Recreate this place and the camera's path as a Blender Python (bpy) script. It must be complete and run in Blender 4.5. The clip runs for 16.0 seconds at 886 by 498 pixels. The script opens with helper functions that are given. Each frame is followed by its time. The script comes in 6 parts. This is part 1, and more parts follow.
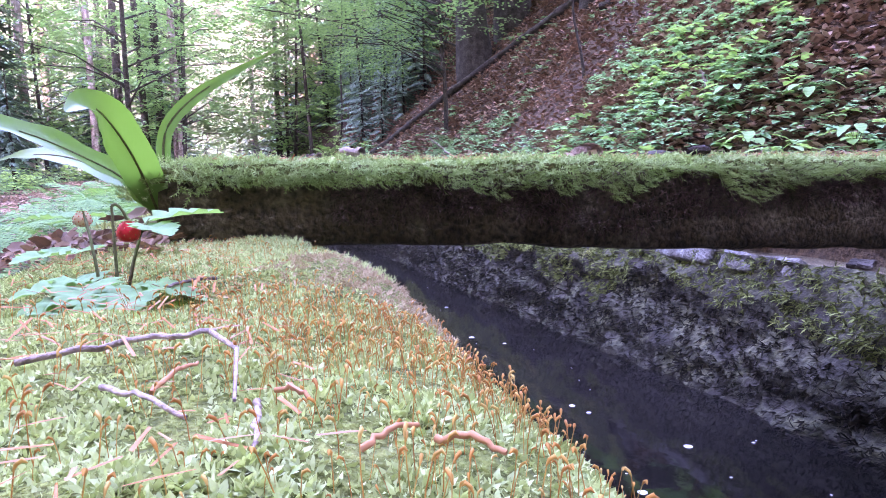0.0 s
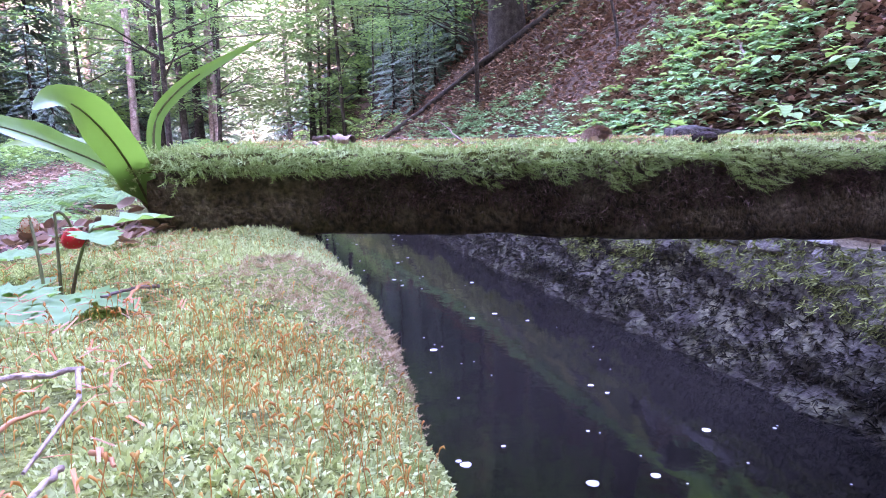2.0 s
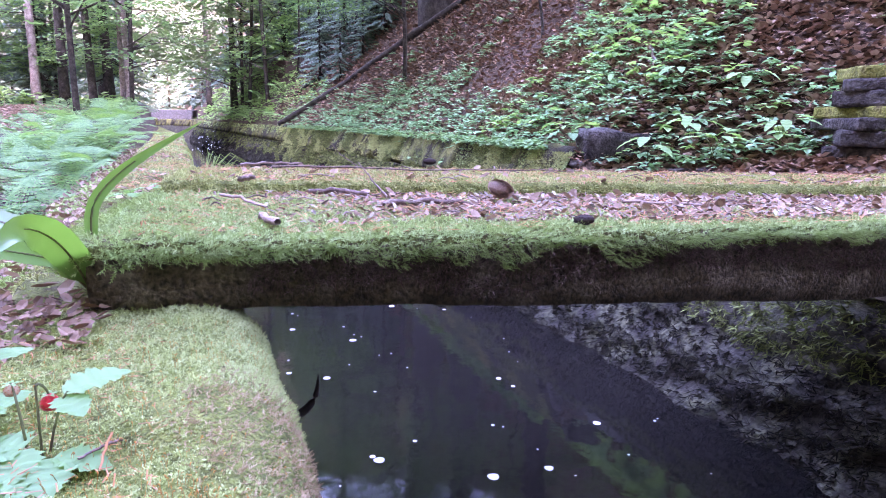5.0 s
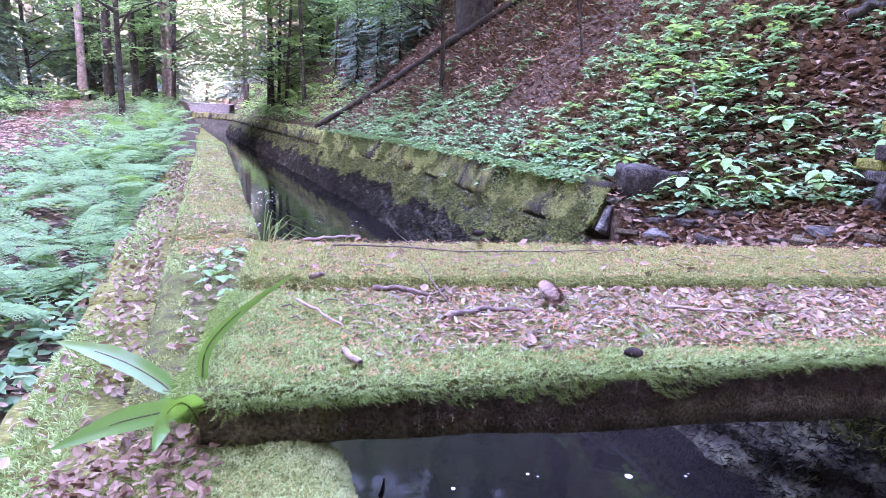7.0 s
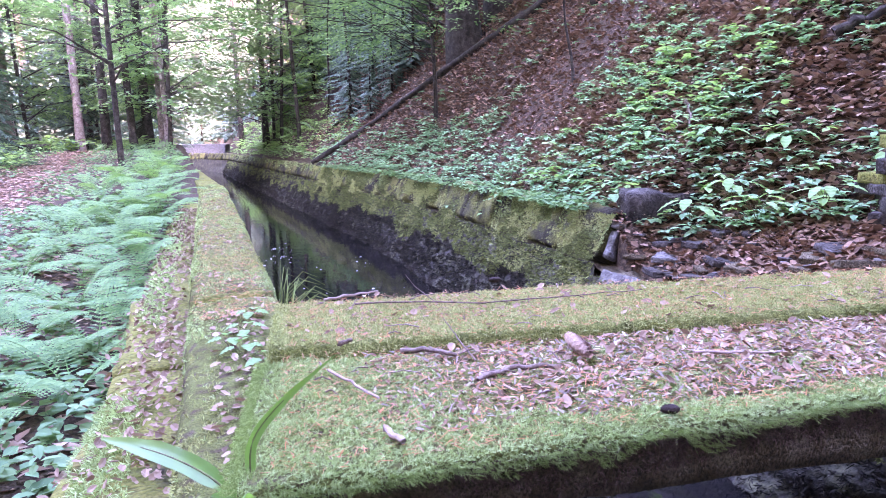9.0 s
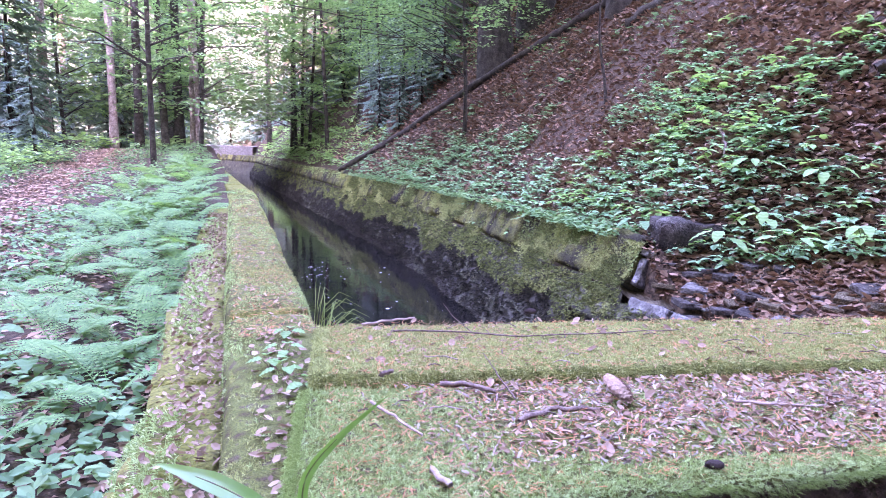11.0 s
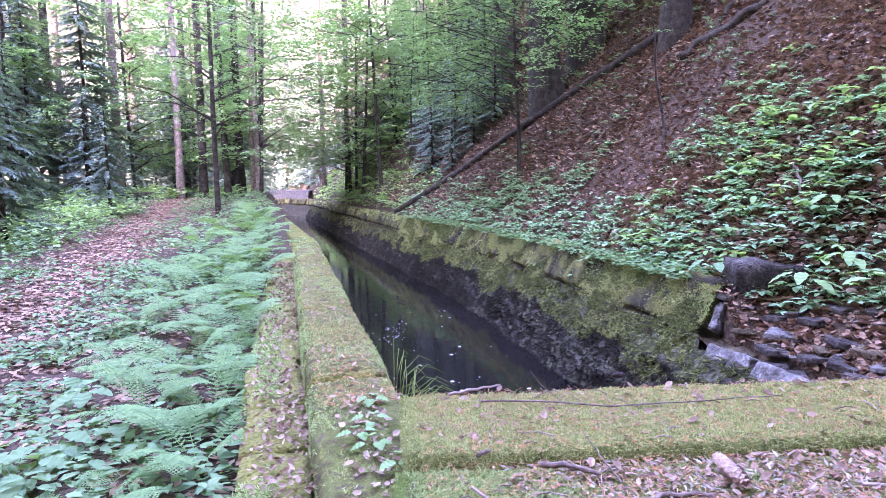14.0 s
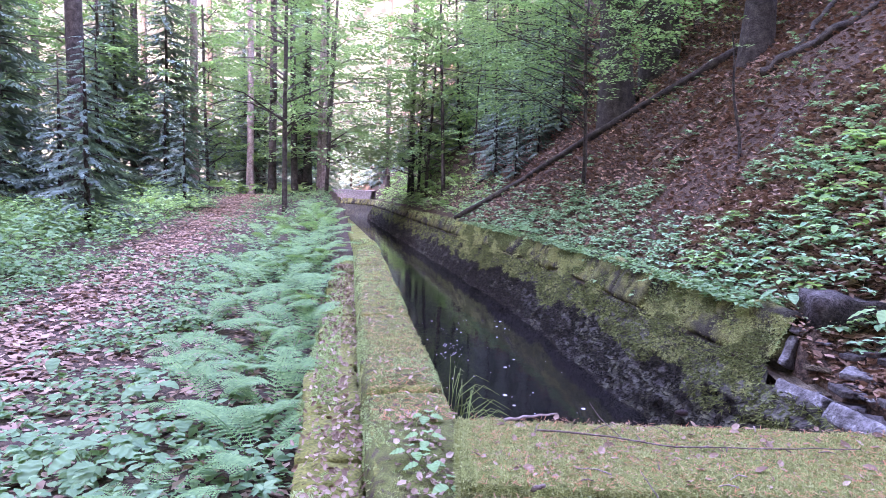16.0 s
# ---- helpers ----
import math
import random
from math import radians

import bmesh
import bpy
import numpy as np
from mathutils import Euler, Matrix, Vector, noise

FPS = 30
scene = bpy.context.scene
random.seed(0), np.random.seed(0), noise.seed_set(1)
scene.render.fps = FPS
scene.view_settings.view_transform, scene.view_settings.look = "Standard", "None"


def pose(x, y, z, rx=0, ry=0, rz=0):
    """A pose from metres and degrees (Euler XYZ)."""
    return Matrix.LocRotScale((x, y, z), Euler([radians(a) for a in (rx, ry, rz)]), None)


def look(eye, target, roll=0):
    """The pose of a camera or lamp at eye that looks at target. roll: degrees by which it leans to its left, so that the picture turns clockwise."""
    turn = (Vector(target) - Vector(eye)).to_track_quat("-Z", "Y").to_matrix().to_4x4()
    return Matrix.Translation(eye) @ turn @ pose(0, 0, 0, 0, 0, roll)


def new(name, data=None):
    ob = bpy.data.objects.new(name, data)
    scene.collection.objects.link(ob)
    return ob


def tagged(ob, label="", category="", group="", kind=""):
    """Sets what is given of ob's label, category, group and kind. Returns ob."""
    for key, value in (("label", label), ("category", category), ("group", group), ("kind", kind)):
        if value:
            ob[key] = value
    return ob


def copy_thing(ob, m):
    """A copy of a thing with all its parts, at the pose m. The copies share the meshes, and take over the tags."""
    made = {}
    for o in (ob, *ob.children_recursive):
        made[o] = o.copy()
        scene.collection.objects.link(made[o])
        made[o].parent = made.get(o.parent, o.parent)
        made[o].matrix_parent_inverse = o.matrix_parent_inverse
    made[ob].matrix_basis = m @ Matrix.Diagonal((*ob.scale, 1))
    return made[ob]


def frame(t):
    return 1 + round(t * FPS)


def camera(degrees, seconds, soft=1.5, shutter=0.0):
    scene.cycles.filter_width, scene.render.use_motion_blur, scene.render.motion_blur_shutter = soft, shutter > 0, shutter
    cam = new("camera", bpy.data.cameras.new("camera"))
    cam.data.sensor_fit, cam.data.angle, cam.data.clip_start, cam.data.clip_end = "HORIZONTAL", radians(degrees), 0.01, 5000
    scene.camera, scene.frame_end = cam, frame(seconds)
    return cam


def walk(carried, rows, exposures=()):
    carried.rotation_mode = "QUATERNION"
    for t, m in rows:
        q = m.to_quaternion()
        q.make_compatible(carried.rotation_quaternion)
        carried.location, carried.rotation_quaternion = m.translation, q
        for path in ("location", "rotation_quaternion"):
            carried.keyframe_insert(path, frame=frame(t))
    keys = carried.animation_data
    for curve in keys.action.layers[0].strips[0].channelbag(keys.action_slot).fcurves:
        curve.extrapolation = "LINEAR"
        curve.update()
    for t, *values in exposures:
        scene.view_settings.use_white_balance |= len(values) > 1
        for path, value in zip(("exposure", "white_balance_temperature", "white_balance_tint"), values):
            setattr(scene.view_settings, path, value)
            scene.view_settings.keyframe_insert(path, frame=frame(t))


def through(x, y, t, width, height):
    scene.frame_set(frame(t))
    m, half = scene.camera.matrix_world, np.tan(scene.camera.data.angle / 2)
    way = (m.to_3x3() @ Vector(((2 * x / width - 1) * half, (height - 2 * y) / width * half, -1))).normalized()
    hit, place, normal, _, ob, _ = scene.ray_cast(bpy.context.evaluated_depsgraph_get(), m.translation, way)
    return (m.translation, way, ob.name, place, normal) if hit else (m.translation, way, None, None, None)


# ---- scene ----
cam = camera(71.5, 16.0, 0.9)
PATH = [
    (0, (-0.179, -2.538, 0.042), (0.48, -0.662, -0.163), -1.7),
    (0.5, (-0.173, -2.535, 0.041), (0.475, -0.655, -0.173), -2.2),
    (1, (-0.16, -2.531, 0.044), (0.426, -0.633, -0.189), -1.9),
    (1.5, (-0.14, -2.526, 0.051), (0.402, -0.623, -0.236), -1.8),
    (2, (-0.097, -2.547, 0.072), (0.456, -0.647, -0.22), -1.5),
    (2.5, (-0.069, -2.572, 0.069), (0.55, -0.693, -0.226), -2.0),
    (3, (-0.054, -2.582, 0.071), (0.645, -0.736, -0.251), -1.2),
    (3.2, (-0.054, -2.582, 0.069), (0.663, -0.745, -0.261), -0.4),
    (5.3, (-0.136, -2.699, 0.382), (0.643, -0.902, -0.024), 1.3),
    (5.5, (-0.151, -2.703, 0.416), (0.61, -0.899, 0.007), 0.7),
    (6, (-0.17, -2.734, 0.507), (0.586, -0.929, 0.091), 1.4),
    (6.5, (-0.198, -2.73, 0.611), (0.497, -0.904, 0.184), 1.6),
    (7, (-0.241, -2.717, 0.694), (0.453, -0.89, 0.272), 2.6),
    (7.5, (-0.276, -2.715, 0.744), (0.464, -0.896, 0.365), 2.5),
    (8, (-0.292, -2.723, 0.766), (0.475, -0.91, 0.409), 0.1),
    (8.5, (-0.297, -2.71, 0.774), (0.457, -0.891, 0.423), -1.0),
    (9, (-0.316, -2.689, 0.821), (0.381, -0.847, 0.474), -1.0),
    (11.5, (-0.42, -2.67, 0.944), (0.224, -0.802, 0.636), 1.6),
    (12, (-0.431, -2.68, 0.982), (0.217, -0.809, 0.702), 1.6),
    (12.5, (-0.452, -2.656, 1.0), (0.202, -0.78, 0.77), -1.9),
    (13, (-0.47, -2.619, 1.018), (0.139, -0.726, 0.809), -1.7),
    (13.5, (-0.517, -2.599, 1.044), (0.006, -0.679, 0.84), -1.1),
    (14, (-0.53, -2.588, 1.053), (-0.047, -0.659, 0.848), -0.9),
    (14.5, (-0.527, -2.562, 1.062), (-0.109, -0.617, 0.856), 0.2),
    (15, (-0.537, -2.621, 1.099), (-0.173, -0.665, 0.892), 1.0),
    (15.5, (-0.547, -2.583, 1.112), (-0.218, -0.62, 0.91), 1.1),
    (16, (-0.555, -2.568, 1.129), (-0.255, -0.6, 0.937), 1.7),
]
walk(cam, [(t, look(eye, target, roll)) for t, eye, target, roll in PATH], [(0.0, 5.55, 6550, 66), (9.0, 5.65, 6500, 64), (13.0, 5.5, 6500, 64), (14.5, 5.4, 6550, 62), (16.0, 5.22, 6600, 62)])

# ---- world, sun ----
SUN_TO = Vector((-0.25, -0.83, 0.50)).normalized()
world = bpy.data.worlds.new("sky")
scene.world = world
world.use_nodes = True
wn = world.node_tree.nodes
sky = wn.new("ShaderNodeTexSky")
sky.sky_type, sky.sun_disc = "NISHITA", False
sky.sun_elevation = math.asin(SUN_TO.z)
sky.sun_rotation = math.atan2(SUN_TO.x, SUN_TO.y)
wn["Background"].inputs["Strength"].default_value = 0.15
world.node_tree.links.new(sky.outputs["Color"], wn["Background"].inputs["Color"])
sun = new("sun", bpy.data.lights.new("sun", "SUN"))
sun.data.energy, sun.data.angle, sun.data.color = 2.0, radians(0.6), (1.0, 0.93, 0.82)
sun.matrix_world = look(SUN_TO * 60, (0, 0, 0))


# ---- materials ----
def surface(name, colours, scale=8.0, rough=0.9, bump=0.3, grain=60.0, fine=0.35, spread=0.25, island=False):
    """A mottled dull surface: a ramp of colours over coarse noise, fine grain in tone and relief."""
    m = bpy.data.materials.new(name)
    m.use_nodes = True
    n, k = m.node_tree.nodes, m.node_tree.links
    bsdf = n["Principled BSDF"]
    bsdf.inputs["Roughness"].default_value = rough
    bsdf.inputs["Specular IOR Level"].default_value = 0.3
    geo = n.new("ShaderNodeNewGeometry")
    coarse, grit = n.new("ShaderNodeTexNoise"), n.new("ShaderNodeTexNoise")
    for tex, s, d in ((coarse, scale, 6), (grit, grain, 4)):
        tex.inputs["Scale"].default_value, tex.inputs["Detail"].default_value = s, d
        k.new(geo.outputs["Position"], tex.inputs["Vector"])
    ramp = n.new("ShaderNodeValToRGB")
    els = ramp.color_ramp.elements
    while len(els) < len(colours):
        els.new(0.5)
    for i, c in enumerate(colours):
        els[i].position = 0.5 - spread + 2 * spread * i / max(1, len(colours) - 1)
        els[i].color = (*c, 1)
    if island:
        add = n.new("ShaderNodeMath")
        add.operation = "MULTIPLY_ADD"
        add.inputs[1].default_value = 2 * spread
        add.inputs[2].default_value = 0.5 - spread
        k.new(geo.outputs["Random Per Island"], add.inputs[0])
        k.new(add.outputs[0], ramp.inputs["Fac"])
    else:
        k.new(coarse.outputs["Fac"], ramp.inputs["Fac"])
    mul = n.new("ShaderNodeMix")
    mul.data_type, mul.blend_type = "RGBA", "MULTIPLY"
    mul.inputs["Factor"].default_value = fine
    tone = n.new("ShaderNodeValToRGB")
    tone.color_ramp.elements[0].position, tone.color_ramp.elements[1].position = 0.35, 0.62
    tone.color_ramp.elements[0].color, tone.color_ramp.elements[1].color = (0.25, 0.25, 0.25, 1), (1.25, 1.25, 1.25, 1)
    k.new(grit.outputs["Fac"], tone.inputs["Fac"])
    k.new(ramp.outputs["Color"], mul.inputs["A"])
    k.new(tone.outputs["Color"], mul.inputs["B"])
    k.new(mul.outputs["Result"], bsdf.inputs["Base Color"])
    if bump:
        b = n.new("ShaderNodeBump")
        b.inputs["Strength"].default_value, b.inputs["Distance"].default_value = bump, 0.02
        k.new(grit.outputs["Fac"], b.inputs["Height"])
        k.new(b.outputs["Normal"], bsdf.inputs["Normal"])
    return m


def leafy(name, colours, through=0.35, rough=0.5, gloss=0.35, tint=None):
    """Thin leaves: tone by leaf, some light passing through."""
    m = bpy.data.materials.new(name)
    m.use_nodes = True
    n, k = m.node_tree.nodes, m.node_tree.links
    bsdf = n["Principled BSDF"]
    bsdf.inputs["Roughness"].default_value = rough
    bsdf.inputs["Specular IOR Level"].default_value = gloss
    geo, ramp, tex = n.new("ShaderNodeNewGeometry"), n.new("ShaderNodeValToRGB"), n.new("ShaderNodeTexNoise")
    tex.inputs["Scale"].default_value = 1.3
    k.new(geo.outputs["Position"], tex.inputs["Vector"])
    els = ramp.color_ramp.elements
    while len(els) < len(colours):
        els.new(0.5)
    for i, c in enumerate(colours):
        els[i].position = i / max(1, len(colours) - 1)
        els[i].color = (*c, 1)
    mix = n.new("ShaderNodeMath")
    mix.operation = "MULTIPLY_ADD"
    mix.inputs[1].default_value = 0.7
    half = n.new("ShaderNodeMath")
    half.operation = "MULTIPLY"
    half.inputs[1].default_value = 0.32
    k.new(tex.outputs["Fac"], half.inputs[0])
    k.new(geo.outputs["Random Per Island"], mix.inputs[0])
    k.new(half.outputs[0], mix.inputs[2])
    k.new(mix.outputs[0], ramp.inputs["Fac"])
    k.new(ramp.outputs["Color"], bsdf.inputs["Base Color"])
    if through:
        thin, both = n.new("ShaderNodeBsdfTranslucent"), n.new("ShaderNodeMixShader")
        warm = n.new("ShaderNodeMix")
        warm.data_type, warm.blend_type = "RGBA", "MULTIPLY"
        warm.inputs["Factor"].default_value = 1.0
        warm.inputs["B"].default_value = (*(tint or (1.5, 1.6, 0.7)), 1)
        k.new(ramp.outputs["Color"], warm.inputs["A"])
        k.new(warm.outputs["Result"], thin.inputs["Color"])
        both.inputs["Fac"].default_value = through
        k.new(bsdf.outputs[0], both.inputs[1])
        k.new(thin.outputs[0], both.inputs[2])
        k.new(both.outputs[0], n["Material Output"].inputs["Surface"])
    return m


def water_material():
    m = bpy.data.materials.new("dark_water")
    m.use_nodes = True
    n, k = m.node_tree.nodes, m.node_tree.links
    bsdf = n["Principled BSDF"]
    bsdf.inputs["Base Color"].default_value = (0.010, 0.009, 0.008, 1)
    bsdf.inputs["Roughness"].default_value = 0.05
    bsdf.inputs["IOR"].default_value = 1.33
    tex, b, geo = n.new("ShaderNodeTexNoise"), n.new("ShaderNodeBump"), n.new("ShaderNodeNewGeometry")
    tex.inputs["Scale"].default_value, tex.inputs["Detail"].default_value = 3.5, 3
    b.inputs["Strength"].default_value, b.inputs["Distance"].default_value = 0.25, 0.01
    k.new(geo.outputs["Position"], tex.inputs["Vector"])
    k.new(tex.outputs["Fac"], b.inputs["Height"])
    k.new(b.outputs["Normal"], bsdf.inputs["Normal"])
    return m


def ground_material():
    """Leaf litter over dark soil, with thin green patches."""
    m = surface("leaf_litter_soil", [(0.018, 0.013, 0.008), (0.06, 0.038, 0.023), (0.115, 0.075, 0.046), (0.042, 0.028, 0.017)], 22, 0.95, 0.8, 45, 0.6, 0.22)
    return m


M_GROUND = ground_material()
M_STONE = surface("damp_brown_stone", [(0.055, 0.042, 0.022), (0.125, 0.096, 0.054), (0.23, 0.19, 0.12)], 12, 0.85, 1.0, 90, 0.75)
M_WALL = surface("wet_canal_masonry", [(0.016, 0.014, 0.011), (0.048, 0.042, 0.031), (0.078, 0.078, 0.046), (0.15, 0.15, 0.08)], 4.5, 0.85, 1.0, 28, 0.8)
M_MOSSY = surface("mossy_stone", [(0.05, 0.045, 0.022), (0.14, 0.15, 0.03), (0.21, 0.21, 0.05), (0.11, 0.075, 0.04)], 6, 0.95, 0.8, 55, 0.55)
M_GREYROCK = surface("grey_split_rock", [(0.02, 0.016, 0.013), (0.06, 0.05, 0.042), (0.15, 0.135, 0.12)], 6, 0.85, 1.0, 40, 0.7)
M_TOPSTONE = surface("dark_mossy_stone", [(0.02, 0.016, 0.012), (0.05, 0.045, 0.022), (0.13, 0.135, 0.035), (0.19, 0.18, 0.06)], 2.6, 0.95, 0.9, 50, 0.7, 0.18)
M_SLABBED = surface("moss_and_needles", [(0.10, 0.065, 0.04), (0.13, 0.14, 0.035), (0.17, 0.2, 0.05), (0.14, 0.1, 0.065)], 14, 1.0, 1.0, 160, 0.6, 0.2)
M_PALEROCK = surface("pale_split_rock", [(0.05, 0.045, 0.035), (0.16, 0.15, 0.135), (0.34, 0.33, 0.31)], 9, 0.8, 0.9, 45, 0.6)
M_MOSSBED = surface("moss_bed", [(0.10, 0.11, 0.025), (0.21, 0.25, 0.06), (0.30, 0.31, 0.09)], 25, 1.0, 1.0, 180, 0.6)
M_BROWNBED = surface("needle_litter", [(0.07, 0.04, 0.028), (0.17, 0.11, 0.085), (0.1, 0.1, 0.04)], 30, 1.0, 1.0, 160, 0.6)
M_MOSS = leafy("moss_shoots", [(0.14, 0.19, 0.06), (0.31, 0.42, 0.17), (0.50, 0.60, 0.32)], 0.3, 0.7, 0.2, (1.25, 1.35, 0.8))
M_MOSSGOLD = leafy("golden_moss_shoots", [(0.15, 0.13, 0.05), (0.32, 0.35, 0.13), (0.46, 0.50, 0.23)], 0.3, 0.7, 0.2, (1.25, 1.3, 0.8))
M_STARMOSS = leafy("pale_star_moss", [(0.17, 0.205, 0.065), (0.42, 0.49, 0.215), (0.61, 0.66, 0.37)], 0.3, 0.6, 0.25, (1.35, 1.4, 0.8))
M_DEADMOSS = leafy("withered_moss", [(0.28, 0.17, 0.085), (0.50, 0.36, 0.20), (0.66, 0.54, 0.34)], 0.15, 0.8, 0.1, (1, 1, 1))
M_SPORE = leafy("orange_moss_stalks", [(0.36, 0.12, 0.025), (0.56, 0.25, 0.05), (0.58, 0.42, 0.12)], 0.25, 0.5, 0.3, (1.2, 1, 0.8))
M_LITTER = leafy("dead_beech_leaves", [(0.055, 0.032, 0.018), (0.18, 0.10, 0.055), (0.36, 0.23, 0.15), (0.12, 0.06, 0.034)], 0.12, 0.7, 0.3, (1.2, 1, 0.8))
M_PALELITTER = leafy("bleached_dead_leaves", [(0.08, 0.048, 0.03), (0.23, 0.145, 0.09), (0.37, 0.26, 0.175), (0.52, 0.41, 0.30)], 0.12, 0.7, 0.3, (1.2, 1, 0.8))
M_PATHLITTER = leafy("trodden_leaves", [(0.15, 0.085, 0.05), (0.37, 0.235, 0.155), (0.53, 0.385, 0.28)], 0.1, 0.8, 0.2, (1.2, 1, 0.8))
M_NEEDLE = leafy("rusty_needles", [(0.35, 0.12, 0.04), (0.55, 0.23, 0.1), (0.45, 0.28, 0.18)], 0.1, 0.7, 0.2, (1, 1, 1))
M_FERN = leafy("fern_fronds", [(0.08, 0.18, 0.07), (0.15, 0.29, 0.115), (0.25, 0.40, 0.16)], 0.35, 0.65, 0.18)
M_HERB = leafy("herb_leaves", [(0.07, 0.155, 0.075), (0.145, 0.27, 0.13), (0.24, 0.37, 0.18)], 0.3, 0.62, 0.2)
M_BRIGHT = leafy("fresh_green_leaves", [(0.14, 0.25, 0.11), (0.25, 0.41, 0.19), (0.36, 0.52, 0.27)], 0.4, 0.75, 0.12)
M_SLOPEHERB = leafy("soft_green_seedlings", [(0.14, 0.26, 0.15), (0.25, 0.42, 0.25), (0.36, 0.54, 0.35)], 0.35, 0.8, 0.1, (1.3, 1.45, 0.85))
M_BEECH = leafy("beech_leaves", [(0.075, 0.16, 0.06), (0.16, 0.29, 0.11), (0.27, 0.42, 0.18)], 0.4, 0.5, 0.3, (1.25, 1.35, 0.85))
M_FIR = leafy("fir_needles", [(0.055, 0.09, 0.075), (0.12, 0.18, 0.15), (0.20, 0.28, 0.22)], 0.25, 0.8, 0.08)
M_GREYLITTER = leafy("bleached_grey_flakes", [(0.10, 0.08, 0.06), (0.27, 0.23, 0.17), (0.52, 0.47, 0.37)], 0.1, 0.8, 0.2, (1, 1, 1))
M_TONGUE = leafy("glossy_strap_leaf", [(0.10, 0.22, 0.05), (0.15, 0.30, 0.08)], 0.35, 0.3, 0.6)
M_STRAWLEAF = leafy("strawberry_leaf", [(0.13, 0.27, 0.10), (0.22, 0.38, 0.17)], 0.35, 0.6, 0.25)
M_WALLMOSS = leafy("dark_wall_moss", [(0.03, 0.026, 0.018), (0.085, 0.10, 0.036), (0.18, 0.22, 0.07), (0.28, 0.33, 0.11)], 0.1, 0.8, 0.2)
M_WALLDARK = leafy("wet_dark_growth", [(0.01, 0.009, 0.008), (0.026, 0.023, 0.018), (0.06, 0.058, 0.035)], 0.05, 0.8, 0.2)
M_GRASS = leafy("grass_blades", [(0.12, 0.2, 0.04), (0.24, 0.35, 0.09)], 0.3, 0.5, 0.3)
M_STEM = surface("green_brown_stem", [(0.1, 0.07, 0.03), (0.15, 0.2, 0.06)], 30, 0.6, 0.1, 200)
M_BARK = surface("grey_brown_bark", [(0.02, 0.016, 0.011), (0.055, 0.046, 0.034), (0.10, 0.088, 0.068)], 7, 0.95, 1.0, 30, 0.6)
M_PALEBARK = surface("pale_spruce_bark", [(0.13, 0.09, 0.07), (0.28, 0.22, 0.18), (0.4, 0.34, 0.29)], 6, 0.95, 0.8, 25, 0.5)
M_TWIG = surface("dry_twig_bark", [(0.09, 0.06, 0.045), (0.2, 0.14, 0.11), (0.3, 0.23, 0.19)], 40, 0.85, 0.4, 200)
M_PALETWIG = surface("bleached_twig", [(0.28, 0.19, 0.15), (0.46, 0.36, 0.31)], 40, 0.8, 0.4, 200)
M_IRON = surface("black_iron", [(0.012, 0.01, 0.01), (0.03, 0.022, 0.02)], 30, 0.6, 0.5, 150)
M_FOAM = surface("white_foam", [(0.6, 0.6, 0.62), (0.8, 0.8, 0.82)], 60, 0.8, 0.1, 200, 0.1)
M_BERRY = surface("red_berry", [(0.55, 0.015, 0.02), (0.7, 0.03, 0.03)], 60, 0.3, 0.1, 300, 0.1)
M_UNRIPE = surface("unripe_berry", [(0.6, 0.25, 0.15), (0.55, 0.5, 0.3)], 80, 0.4, 0.1, 300, 0.1)
M_SEED = surface("dark_red_seed", [(0.40, 0.08, 0.03), (0.55, 0.16, 0.05)], 80, 0.5, 0.0, 300, 0.1)
M_CONE = surface("spruce_cone", [(0.42, 0.27, 0.18), (0.6, 0.43, 0.33)], 50, 0.7, 0.3, 200, 0.3, island=True)
M_DARKCONE = surface("rotten_cone", [(0.03, 0.02, 0.018), (0.07, 0.045, 0.04)], 50, 0.8, 0.3, 200, 0.3)
M_PETAL = surface("white_flower", [(0.7, 0.72, 0.7), (0.8, 0.8, 0.78)], 60, 0.7, 0.0, 200, 0.1)
M_CUT = surface("sawn_wood", [(0.4, 0.24, 0.15), (0.55, 0.37, 0.25)], 12, 0.8, 0.3, 60, 0.3)
M_WATER = water_material()


# ---- plan: z = 0 is the top of the coping, y runs along the canal ----
WATER = -1.35


def bend(y):
    """How far the canal has swung to the left: gently past the ferns, then round a far corner."""
    y = np.asarray(y, float)
    return 0.056 * np.maximum(0, y - 10) + 0.03 * np.maximum(0, y - 47) ** 2


def xl(y):
    """Inner edge of the left coping."""
    return -bend(y)


def xb(y):
    """Foot of the right wall at the water."""
    y = np.asarray(y, float)
    return 2.70 + 0.15 * np.clip((y - 3) / 4, 0, 1) - bend(y)


def ztop(y):
    """Top of the right wall."""
    y = np.asarray(y, float)
    return 0.05 + 0.0 * y


BATTER = 0.52


def xw(y):
    """Top edge of the right wall."""
    return xb(y) + BATTER * (ztop(y) - WATER)


def lattice(x, y, seed=0):
    """Smooth value noise, 0 to 1."""
    x, y = np.asarray(x, float), np.asarray(y, float)
    xi, yi = np.floor(x).astype(np.int64), np.floor(y).astype(np.int64)
    fx, fy = x - xi, y - yi
    fx, fy = fx * fx * (3 - 2 * fx), fy * fy * (3 - 2 * fy)

    def h(a, b):
        n = (a * 374761393 + b * 668265263 + seed * 974711) & 0x7FFFFFFF
        n = ((n ^ (n >> 13)) * 1274126177) & 0x7FFFFFFF
        return ((n ^ (n >> 16)) & 0xFFFF) / 65535.0
    return ((h(xi, yi) * (1 - fx) + h(xi + 1, yi) * fx) * (1 - fy)
            + (h(xi, yi + 1) * (1 - fx) + h(xi + 1, yi + 1) * fx) * fy)


